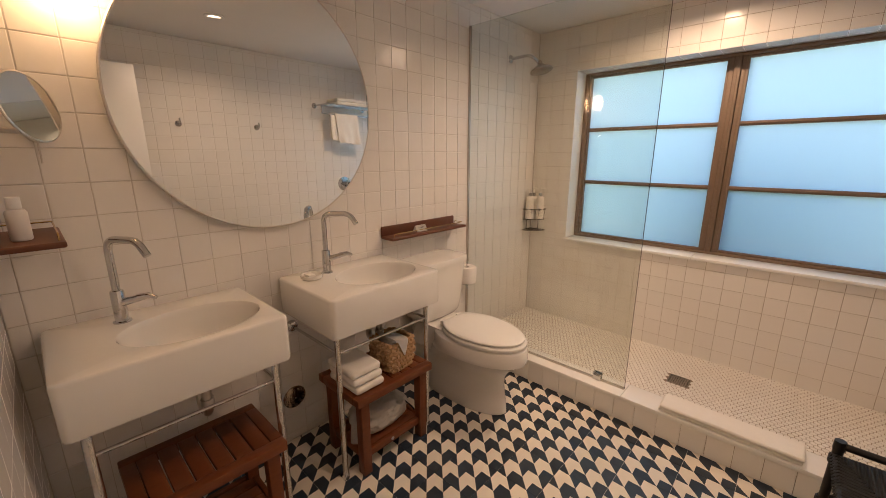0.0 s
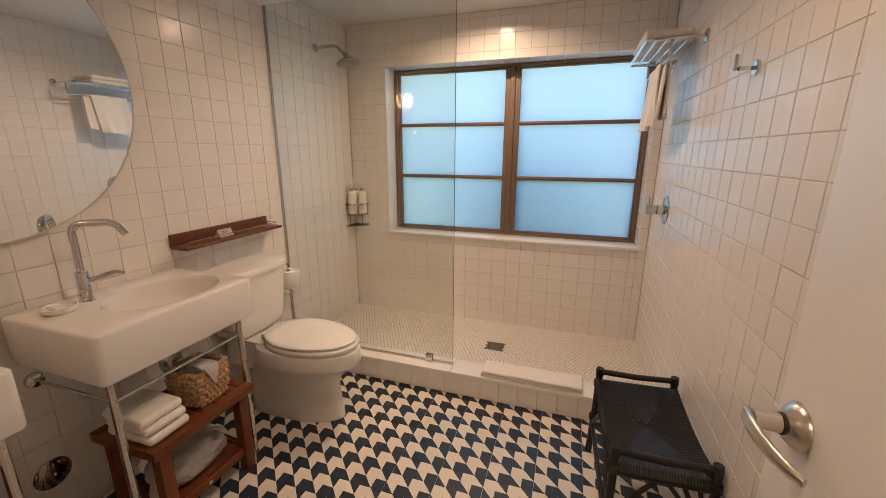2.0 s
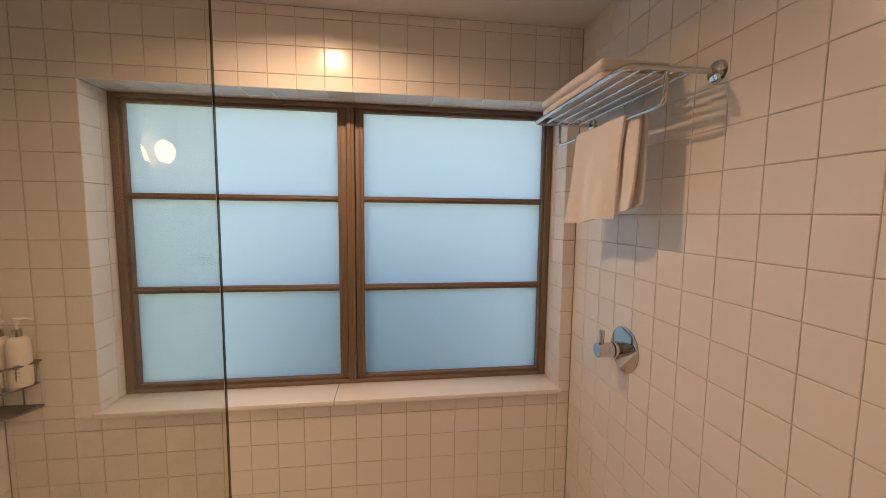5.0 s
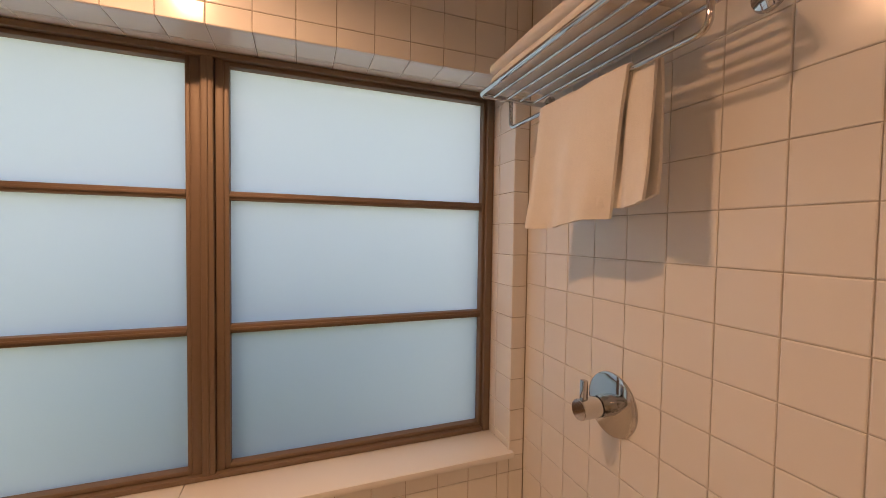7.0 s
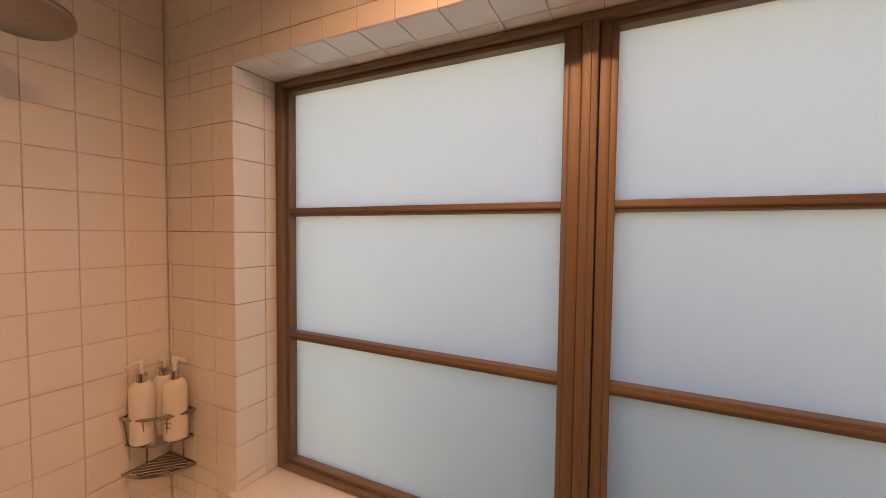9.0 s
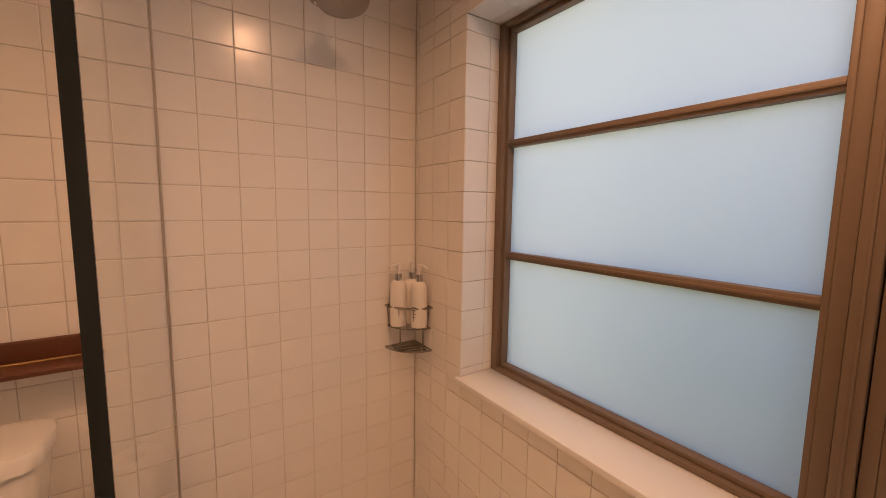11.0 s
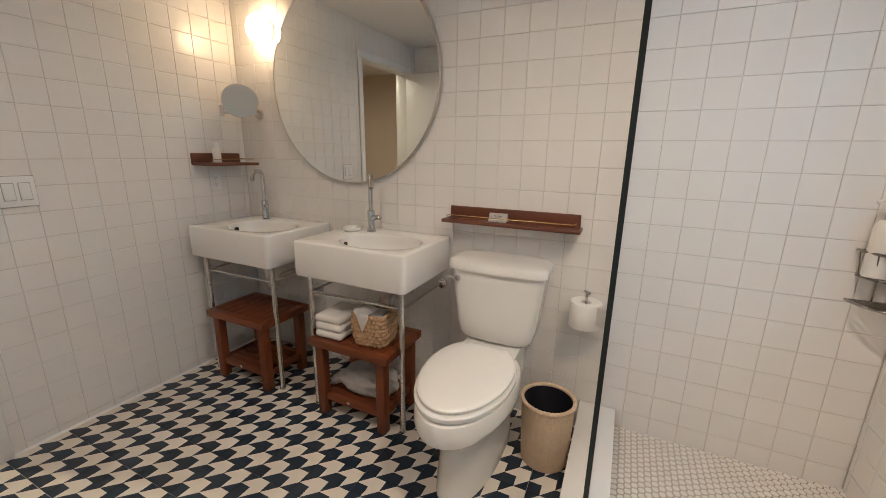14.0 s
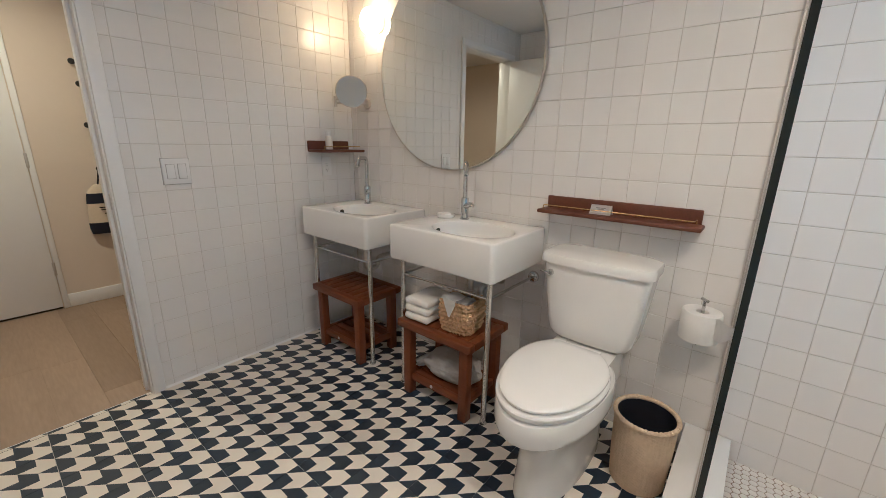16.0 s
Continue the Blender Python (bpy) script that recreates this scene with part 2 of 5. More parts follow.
# shower tray, kerb and its slabs
shower_floor = structure(part("floor_2", boxed(0, XW, CY1 - 0.01, YW, 0.0, SZ - 0.0016), HEX_GROUT, soft=False), "shower floor of small white hexagon mosaic tiles", "floor")
kerb = structure(part("kerb", boxed(0, XW, CY0 + 0.0095, CY1 - 0.004, 0, CZ - 0.022), WET_GROUT, soft=False), "low tiled shower kerb with a white slab top", "kerb")
part("slab", boxed(0.002, 1.153, CY0 - 0.004, CY1 + 0.004, CZ - 0.021, CZ, 0.003), MARBLE, kerb)
part("slab", boxed(1.1545, XW - 0.002, CY0 - 0.004, CY1 + 0.004, CZ - 0.021, CZ, 0.003), MARBLE, kerb)

# window
window = structure(thing("window_1", "wide brown aluminium window with six frosted panes", "window", at=(0, 0, 0)))
sill_z = WZ0
part("window_sill", boxed(0.312, 1.219, YW - 0.018, WY - 0.02, sill_z - 0.021, sill_z, 0.003), MARBLE, window, "white slab sill")
part("window_sill", boxed(1.2205, 2.224, YW - 0.018, WY - 0.02, sill_z - 0.021, sill_z, 0.003), MARBLE, window, "white slab sill")
FY0, FY1 = WY - 0.022, WY + 0.05
bm = bmesh.new()
fx0, fx1, fz0, fz1 = WX0 + 0.002, WX1 - 0.002, sill_z + 0.001, WZ1 - 0.002
box(bm, fx0, fx0 + 0.03, FY0 - 0.012, FY1, fz0, fz1, 0.002)
box(bm, fx1 - 0.026, fx1, FY0 - 0.012, FY1, fz0, fz1, 0.002)
box(bm, fx0 + 0.03, fx1 - 0.03, FY0 - 0.012, FY1, fz1 - 0.018, fz1, 0.002)
box(bm, fx0 + 0.03, fx1 - 0.03, FY0 - 0.012, FY1, fz0, fz0 + 0.016, 0.002)
part("window_frame", bm, BRONZE, window)
MX0, MX1 = 1.238, 1.324
bm = bmesh.new()
box(bm, MX0, MX0 + 0.026, FY0 + 0.002, FY1, fz0 + 0.016, fz1 - 0.018, 0.002)
box(bm, MX0 + 0.028, MX1 - 0.024, FY0 - 0.014, FY1, fz0 + 0.016, fz1 - 0.018, 0.004)
box(bm, MX1 - 0.022, MX1, FY0 + 0.002, FY1, fz0 + 0.016, fz1 - 0.018, 0.002)
box(bm, MX0 + 0.042, MX0 + 0.048, FY0 - 0.018, FY0, fz0 + 0.016, fz1 - 0.018, 0.0015)
part("mullion", bm, BRONZE, window)
for sx0, sx1 in ((fx0 + 0.03, MX0), (MX1, fx1 - 0.026)):
    gx0, gx1 = sx0 + 0.014, sx1 - 0.012
    bm = bmesh.new()
    box(bm, sx0, gx0, FY0 + 0.004, FY1 - 0.01, fz0 + 0.017, fz1 - 0.019, 0.002)
    box(bm, gx1, sx1, FY0 + 0.004, FY1 - 0.01, fz0 + 0.017, fz1 - 0.019, 0.002)
    box(bm, gx0, gx1, FY0 + 0.004, FY1 - 0.01, fz1 - 0.033, fz1 - 0.019, 0.002)
    box(bm, gx0, gx1, FY0 + 0.004, FY1 - 0.01, fz0 + 0.017, fz0 + 0.031, 0.002)
    part("sash_frame", bm, BRONZE, window)
    bars = (1.605, 1.203)
    for bz in bars:
        bm = bmesh.new()
        box(bm, gx0, gx1, FY0 + 0.006, FY1 - 0.012, bz - 0.013, bz + 0.013, 0.002)
        box(bm, gx0, gx1, FY0 + 0.001, FY0 + 0.007, bz - 0.004, bz + 0.004, 0.0015)
        part("glazing_bar", bm, BRONZE, window)
    edges = (fz0 + 0.031, bars[1] - 0.013, bars[1] + 0.013, bars[0] - 0.013, bars[0] + 0.013, fz1 - 0.033)
    for z0, z1 in zip(edges[::2], edges[1::2]):
        # one skin: etched face towards the room
        bm = bmesh.new()
        vs = [bm.verts.new(p) for p in ((gx0, WY + 0.01, z0), (gx1, WY + 0.01, z0), (gx1, WY + 0.01, z1), (gx0, WY + 0.01, z1))]
        bm.faces.new(vs)
        part("pane", bm, FROST, window, "frosted glass pane", soft=False)

# sealant bead between the door wall and the floor
SEALANT = material("white_sealant", (0.80, 0.79, 0.77), 0.4, grain=0.03, scale=40, stain=0.05)
bm = bmesh.new()
vs = [[bm.verts.new((x, YD + dy, dz)) for dy, dz in ((0.0005, 0.010), (0.0035, 0.005), (0.010, 0.0010))] for x in (0.002, DX0 - 0.060)]
for k in range(2):
    bm.faces.new((vs[0][k], vs[0][k + 1], vs[1][k + 1], vs[1][k]))
structure(part("trim", bm, SEALANT), "white sealant bead along the foot of the tiled wall", "sealant")

# outside the window: ground, and an unseen wall added to grade the panes
GRASS = material("garden_ground", (0.20, 0.24, 0.10), 0.9, grain=0.4, scale=3, stain=0.4)
STUCCO = material("added_wall_stucco", (0.46, 0.47, 0.45), 0.9, grain=0.2, scale=10, stain=0.2)
structure(part("ground", boxed(-60, 60, YW + 0.3, 90, -0.5, -0.4), GRASS, soft=False), "ground outside the window", "ground")
structure(part("backdrop", boxed(-6, 6, 6.2, 6.6, -0.4, 2.1), STUCCO, soft=False), "unseen low grey wall added to darken the lower panes", "garden wall")
# shrubs never in view, added to hold daylight off the lower panes
HEDGE = material("hedge_leaves", (0.17, 0.23, 0.11), 0.7, grain=0.6, scale=12, stain=0.4)
hedge = bmesh.new()
for hx, hy, hz, hr in ((0.98, 3.98, 0.95, 0.34), (1.42, 3.92, 1.10, 0.34), (1.75, 3.98, 0.95, 0.36), (1.2, 4.1, 0.5, 0.45), (1.75, 4.1, 0.4, 0.45)):
    blob = bmesh.ops.create_icosphere(hedge, subdivisions=4, radius=hr, matrix=Matrix.Translation((hx, hy, hz)))
    for v in blob["verts"]:
        v.co += noise.noise_vector(v.co * 5) * 0.12 + noise.noise_vector(v.co * 17) * 0.05
    box(hedge, hx - 0.04, hx + 0.04, hy - 0.04, hy + 0.04, -0.4, hz)
structure(part("hedge", hedge, HEDGE, soft=False), "unseen green shrubs added outside the frosted window to darken its panes", "hedge")

# glass screen on the kerb
GY = 2.043
screen = thing("shower_screen", "clear frameless glass shower screen standing on the kerb", "shower screen")
pane = part("glass_panel", boxed(0.004, 1.148, GY - 0.004, GY + 0.004, CZ + 0.004, 2.2, 0.0008, seg=1), CLEAR, screen, soft=False)
pane.visible_shadow = False
EDGE = material("dark_glass_edge", (0.01, 0.018, 0.016), 0.12)
part("glass_edge", boxed(1.1482, 1.1492, GY - 0.004, GY + 0.004, CZ + 0.004, 2.2), EDGE, screen, "dark green polished edge", soft=False)
bm = bmesh.new()
box(bm, 0.001, 1.147, GY - 0.0085, GY - 0.0055, CZ, CZ + 0.010)
box(bm, 0.001, 1.147, GY + 0.0055, GY + 0.0085, CZ, CZ + 0.010)
part("floor_seal", bm, STEEL, screen, "grey sealing strip", soft=False)
bm = bmesh.new()
box(bm, 0.0005, 0.012, GY - 0.0085, GY - 0.0055, CZ + 0.01, 2.2)
box(bm, 0.0005, 0.012, GY + 0.0055, GY + 0.0085, CZ + 0.01, 2.2)
part("wall_channel", bm, STEEL, screen, soft=False)
bm = bmesh.new()
box(bm, 0.975, 1.02, GY - 0.016, GY - 0.0055, CZ, CZ + 0.046, 0.002)
box(bm, 0.975, 1.02, GY + 0.0055, GY + 0.016, CZ, CZ + 0.046, 0.002)
part("clamp", bm, CHROME, screen, "square chrome glass clamp")

# doorway: lining, casing, threshold, open door
lining = structure(thing("door_1", "white painted doorway with flat casing", "door frame"))
bm = bmesh.new()
box(bm, DX0 - 0.02, DX0, YD - 0.125, YD + 0.004, 0, DZ, 0.001)
box(bm, DX0, DX0 + 0.012, YD - 0.095, YD - 0.05, 0, DZ - 0.012, 0.002)
part("jamb", bm, TRIM, lining)
part("jamb", boxed(DX1, DX1 + 0.02, YD - 0.125, YD + 0.004, 0, DZ, 0.001), TRIM, lining)
part("lintel", boxed(DX0 - 0.02, DX1 + 0.02, YD - 0.125, YD + 0.004, DZ, DZ + 0.02, 0.001), TRIM, lining)
for side, sy0, sy1 in (("in", YD + 0.002, YD + 0.016), ("out", YD - 0.139, YD - 0.122)):
    part("casing", boxed(DX0 - 0.058, DX0 - 0.006, sy0, sy1, 0, DZ + 0.006, 0.004), TRIM, lining)
    part("casing", boxed(DX1 + 0.006, DX1 + 0.058, sy0, sy1, 0, DZ + 0.006, 0.004), TRIM, lining)
    part("casing", boxed(DX0 - 0.058, DX1 + 0.058, sy0, sy1, DZ + 0.0065, DZ + 0.06, 0.004), TRIM, lining)
bm = bmesh.new()
box(bm, DX0 - 0.0005, DX0 + 0.0015, YD - 0.045, YD - 0.02, 0.93, 1.0)
part("strike_plate", bm, STEEL, lining)

# hall beyond the doorway
WOODFLOOR = material("oak_plank", (0.36, 0.27, 0.185), 0.45, grain=0.35, scale=14, stain=0.25, vary=0.25, stretch=(6, 0.7, 1), bump=0.0002, bump_scale=60)
HALL = material("hall_paint", (0.70, 0.61, 0.50), 0.65, grain=0.03, scale=30, stain=0.04)
floor_hall = structure(part("floor_3", boxed(-1.2, 3.4, HY - 0.1, YD - 0.02, -0.12, -0.004), WOODFLOOR, soft=False), "light oak plank floor of the hall", "floor")
wall("wall_5", [(-1.2, 3.4, HY - 0.1, HY, 0, ZC)], HALL, "plain cream painted hall wall")
wall("wall_6", [(-1.3, -1.2, HY - 0.1, YD - 0.12, 0, ZC)], HALL, "plain cream painted hall end wall")
wall("wall_7", [(3.4, 3.5, HY - 0.1, YD - 0.12, 0, ZC)], HALL, "plain cream painted hall end wall")
wall("wall_8", [(-1.2, DX0 - 0.059, YD - 0.135, YD - 0.1205, 0, ZC), (DX1 + 0.059, 3.4, YD - 0.135, YD - 0.1205, 0, ZC), (DX0 - 0.059, DX1 + 0.059, YD - 0.135, YD - 0.1205, DZ + 0.061, ZC)], HALL, "plain cream painted hall side of the bathroom wall")
structure(part("ceiling_2", boxed(-1.3, 3.5, HY - 0.1, YD - 0.12, ZC, ZC + 0.1), CEIL, soft=False), "plain painted hall ceiling", "ceiling")

# ---- materials of the things ----
CERAMIC = material("sanitary_ceramic", (0.80, 0.785, 0.755), 0.09, grain=0.015, scale=8, coat=0.3, stain=0.02)
SEATP = material("seat_plastic", (0.80, 0.79, 0.77), 0.22, grain=0.015, scale=10)
TEAK = material("oiled_teak", (0.145, 0.039, 0.008), 0.45, grain=0.45, scale=16, stain=0.35, stretch=(8, 1.2, 8), bump=0.0003, bump_scale=40, vary=0.12)
WALNUT = material("reddish_walnut", (0.115, 0.036, 0.015), 0.45, grain=0.45, scale=14, stain=0.35, stretch=(8, 1.2, 8), bump=0.0002, bump_scale=40)
# polished chrome; the brown base colour stands in for dark reflections
REFLECTION_CHROME = material("chrome_painted_reflection", (0.33, 0.26, 0.20), 0.12, 1.0, grain=0.3, scale=25, stain=0.3)
BRASS = material("brass", (0.66, 0.47, 0.20), 0.22, 1.0, grain=0.1, scale=40)
TERRY = material("white_terry", (0.80, 0.77, 0.72), 0.95, grain=0.07, scale=220, bump=0.0012, bump_scale=520, stain=0.06)
GREYCLOTH = material("grey_cotton", (0.48, 0.46, 0.43), 0.95, grain=0.12, scale=60, bump=0.002, bump_scale=220, stain=0.2)
SEAGRASS = material("seagrass", (0.48, 0.31, 0.16), 0.8, grain=0.6, scale=45, stain=0.4, bump=0.0015, bump_scale=160, stretch=(1, 1, 2))
JUTE = material("woven_jute", (0.60, 0.465, 0.315), 0.9, grain=0.3, scale=70, stain=0.15, bump=0.002, bump_scale=240, stretch=(1, 1, 0.6))
# black of the bin liner, also the painted shade under the toilet seat
LINER_SHADE = material("black_liner_and_shade", (0.008, 0.009, 0.016), 0.7, grain=0.2, scale=30)
RATTAN = material("black_rattan", (0.008, 0.007, 0.008), 0.35, grain=0.6, scale=22, stain=0.5, bump=0.0006, bump_scale=90)
RUSH = material("black_rush", (0.007, 0.006, 0.006), 0.45, grain=0.7, scale=40, stain=0.5, bump=0.001, bump_scale=120)
PLASTIC = material("white_plastic", (0.80, 0.79, 0.77), 0.3, grain=0.02, scale=20)
BOTTLE = material("white_bottle", (0.78, 0.74, 0.68), 0.35, grain=0.03, scale=20)
PAPER = material("white_paper", (0.82, 0.80, 0.77), 0.9, grain=0.05, scale=60, bump=0.0006, bump_scale=120)
# grey for painted shade round the switch plate and its rockers
SHADEGREY = material("painted_shade_grey", (0.36, 0.34, 0.32), 0.8)
INK = material("grey_print", (0.25, 0.25, 0.25), 0.8)
AGED = material("aged_chrome", (0.70, 0.69, 0.67), 0.16, 1.0, grain=0.35, scale=35, stain=0.3, rough_vary=0.25, stretch=(1, 1, 3))
NAVY = material("navy_canvas", (0.012, 0.014, 0.03), 0.9, grain=0.2, scale=60)
CANVAS = material("cream_canvas", (0.62, 0.53, 0.40), 0.95, grain=0.15, scale=70, bump=0.001, bump_scale=200)
# near-black that paints the shade inside holes, slots and gaps
HOLESHADE = material("hole_shade_black", (0.01, 0.01, 0.01), 0.6)
LAMPGLASS = glow("opal_glass_lit", (1.0, 0.54, 0.21), 8.5)


def rrect(x0, x1, y0, y1, r, z, n=6):
    """Points of a rounded rectangle, anticlockwise."""
    out = []
    for cx, cy, a0 in ((x1 - r, y1 - r, 0), (x0 + r, y1 - r, 90), (x0 + r, y0 + r, 180), (x1 - r, y0 + r, 270)):
        for k in range(n + 1):
            a = radians(a0 + 90 * k / n)
            out.append(Vector((cx + r * math.cos(a), cy + r * math.sin(a), z)))
    return out


def sides(pts, n=8):
    """Adds points along the long straight sides of a ring."""
    out = []
    quarter_len = len(pts) // 4
    for i0, (a, b) in enumerate(zip(pts, pts[1:] + pts[:1])):
        k = n if (i0 + 1) % quarter_len == 0 else 1
        out += [a.lerp(b, i / k) for i in range(k)]
    return out


# ---- sinks ----
SW, SD, ST, SH = 0.60, 0.462, 0.868, 0.172


def sink(y0, spout_turn, label):
    s = thing("sink", label, "sink", "pair of sinks", at=(0, y0, 0))
    cx, cy, ax, ay = 0.272, 0.362, 0.150, 0.205

    def outer(inset, z):
        return sides(rrect(0.001 + inset, SD - inset, inset, SW - inset, max(0.004, 0.022 - inset), z))
    low = ST - SH
    rings = [outer(0.03, low), outer(0.012, low + 0.001), outer(0.004, low + 0.005), outer(0.0, low + 0.014), outer(0.0, ST - 0.010), outer(0.002, ST - 0.004), outer(0.006, ST - 0.001), outer(0.011, ST)]
    base = outer(0.011, ST)

    def oval(k, z):
        out = []
        for p in base:
            a = math.atan2((p.y - cy) / ay, (p.x - cx) / ax)
            out.append(Vector((cx + ax * k * math.cos(a), cy + ay * k * math.sin(a), z)))
        return out
    rings += [oval(1.04, ST + 0.0005), oval(1.015, ST - 0.001), oval(1.0, ST - 0.005), oval(0.985, ST - 0.018), oval(0.95, ST - 0.06), oval(0.86, ST - 0.10), oval(0.68, ST - 0.124), oval(0.4, ST - 0.135), oval(0.1, ST - 0.139)]
    basin = part("basin", loft(bmesh.new(), rings), CERAMIC, s)
    part("waste", lathe(bmesh.new(), [(0, 0.003), (0.02, 0.003), (0.024, 0)], (cx, cy, ST - 0.138), 20), CHROME, basin)
    part("overflow", lathe(bmesh.new(), [(0, 0.0), (0.014, 0.0), (0.014, 0.004), (0.008, 0.006), (0.0, 0.003)], (cx + 0.02, cy - ay * 0.93, ST - 0.035), 16, Matrix.Rotation(radians(-100), 4, "X")), HOLESHADE, basin, "dark overflow hole")
    # legs and rails of the stand
    lx, lys = 0.405, (0.045, SW - 0.045)
    for ly in lys:
        leg = lathe(bmesh.new(), [(0, 0), (0.017, 0), (0.017, 0.012), (0.0125, 0.02), (0.0125, low + 0.006), (0, low + 0.006)], (lx, ly, 0), 16)
        part("leg", leg, AGED, s, "chrome leg, stained with age")
        rail = rod(bmesh.new(), (0.004, ly, 0.612), (lx - 0.01, ly, 0.612), 0.0065)
        part("side_rail", rail, CHROME, s)
        part("wall_flange", lathe(bmesh.new(), [(0, 0.016), (0.012, 0.016), (0.026, 0.010), (0.029, 0.0), (0, 0)], (0.0006, ly, 0.612), 20, AXIS_X), CHROME, s)
    part("front_rail", rod(bmesh.new(), (lx, lys[0] + 0.01, 0.612), (lx, lys[1] - 0.01, 0.612), 0.0065), CHROME, s)
    # trap
    bm = bmesh.new()
    tube(bm, rounded([(cx, cy, low + 0.002), (cx, cy, 0.50), (cx - 0.09, cy, 0.50), (cx - 0.09, cy, 0.56), (0.004, cy, 0.56)], 0.045), 0.016)
    rod(bm, (cx, cy, low - 0.002), (cx, cy, low - 0.07), 0.024)
    rod(bm, (cx, cy, 0.545), (cx, cy, 0.57), 0.022)
    lathe(bm, [(0, 0.012), (0.018, 0.012), (0.035, 0.004), (0.036, 0.0), (0, 0)], (0.0006, cy, 0.56), 20, AXIS_X)
    part("trap", bm, STEEL, s, "metal bottle trap and waste pipe")
    # tap
    tap = thing("tap", "tall chrome basin mixer tap with a square-bent spout", "tap", "pair of taps", at=(0.106, y0 + 0.195, ST), turn=spout_turn)
    part("body", lathe(bmesh.new(), [(0, 0), (0.026, 0), (0.026, 0.004), (0.0195, 0.007), (0.0195, 0.105), (0.0175, 0.11), (0.012, 0.112), (0, 0.112)], seg=24), CHROME, tap)
    part("spout", tube(bmesh.new(), rounded([(0, 0, 0.10), (0, 0, 0.283), (0.125, 0, 0.283), (0.155, 0, 0.236)], 0.042), 0.0118, 16), CHROME, tap)
    lever = part("lever", rod(bmesh.new(), (0.012, 0.004, 0.068), (0.062, 0.024, 0.082), 0.0135, 0.012), CHROME, tap)
    part("grip", tube(bmesh.new(), [(0.058, 0.022, 0.082), (0.09, 0.032, 0.09), (0.114, 0.038, 0.082)], [0.013, 0.010, 0.006]), CHROME, lever)
    return s


sink(-0.088, 30, "square white ceramic sink on chrome legs in the corner")
sink(0.678, 37, "square white ceramic sink on chrome legs beside the toilet")

# soap dish
dish = thing("soap_dish", "round white ceramic soap dish on the sink", "soap dish", at=(0.14, 0.775, ST + 0.0005))
part("bowl", lathe(bmesh.new(), [(0, 0), (0.04, 0), (0.047, 0.006), (0.049, 0.02), (0.046, 0.021), (0.043, 0.009), (0, 0.006)], seg=32), CERAMIC, dish)
bm = bmesh.new()
box(bm, -0.03, 0.02, -0.022, 0.012, 0.007, 0.022, 0.005)
part("soap", bm, PAPER, dish, "small wrapped white soap")

# access cover on the wall
cover = thing("access_cover", "round chrome access cover on the tiled wall", "pipe cover", at=(0.0005, 0.703, 0.232))
part("dome", lathe(bmesh.new(), [(0, 0.012), (0.03, 0.011), (0.052, 0.006), (0.058, 0), (0, 0)], seg=32, turn=AXIS_X), REFLECTION_CHROME, cover)
part("screw", lathe(bmesh.new(), [(0, 0.015), (0.004, 0.014), (0.005, 0.011), (0, 0.011)], seg=12, turn=AXIS_X), STEEL, cover)


# ---- teak stools under the sinks ----
def stool(y0, label):
    s = thing("bath_stool", label, "stool", "teak stools", at=(0.158, y0, 0))
    w, d, h = 0.44, 0.325, 0.405
    n, gap = 6, 0.006
    frame_w = 0.042
    bm = bmesh.new()
    box(bm, 0, frame_w, 0, w, h - 0.038, h, 0.005)
    part("rail", bm, TEAK, s)
    part("rail", boxed(d - frame_w, d, 0, w, h - 0.038, h, 0.005), TEAK, s)
    part("rail", boxed(frame_w, d - frame_w, 0, frame_w, h - 0.038, h, 0.004), TEAK, s)
    part("rail", boxed(frame_w, d - frame_w, w - frame_w, w, h - 0.038, h, 0.004), TEAK, s)
    step = (w - 2 * frame_w) / n
    for k in range(n):
        a = frame_w + k * step
        part("slat", boxed(frame_w, d - frame_w, a + gap / 2, a + step - gap / 2, h - 0.022, h - 0.002, 0.002), TEAK, s)
    for lx in (0.018, d - 0.018 - 0.044):
        for ly in (0.025, w - 0.025 - 0.044):
            part("leg", boxed(lx, lx + 0.044, ly, ly + 0.044, 0, h - 0.038, 0.003), TEAK, s)
    z = 0.075
    part("lower_rail", boxed(0.03, 0.05, 0.069, w - 0.069, z, z + 0.036, 0.003), TEAK, s)
    part("lower_rail", boxed(d - 0.05, d - 0.03, 0.069, w - 0.069, z, z + 0.036, 0.003), TEAK, s)
    part("lower_rail", boxed(0.062, d - 0.062, 0.032, 0.052, z, z + 0.036, 0.003), TEAK, s)
    part("lower_rail", boxed(0.062, d - 0.062, w - 0.052, w - 0.032, z, z + 0.036, 0.003), TEAK, s)
    for k in range(4):
        a = 0.056 + k * 0.0545
        part("lower_slat", boxed(a, a + 0.048, 0.054, w - 0.054, z + 0.012, z + 0.030, 0.002), TEAK, s)
    part("plug", lathe(bmesh.new(), [(0, 0.003), (0.008, 0.002), (0.009, 0), (0, 0)], (d - 0.0295, 0.20, z + 0.018), 14, AXIS_X), STEEL, s, "small round metal badge")
    return s


stool(0.012, "red-brown slatted teak stool under the corner sink")
stool(0.757, "red-brown teak stool with a lower shelf, holding towels")


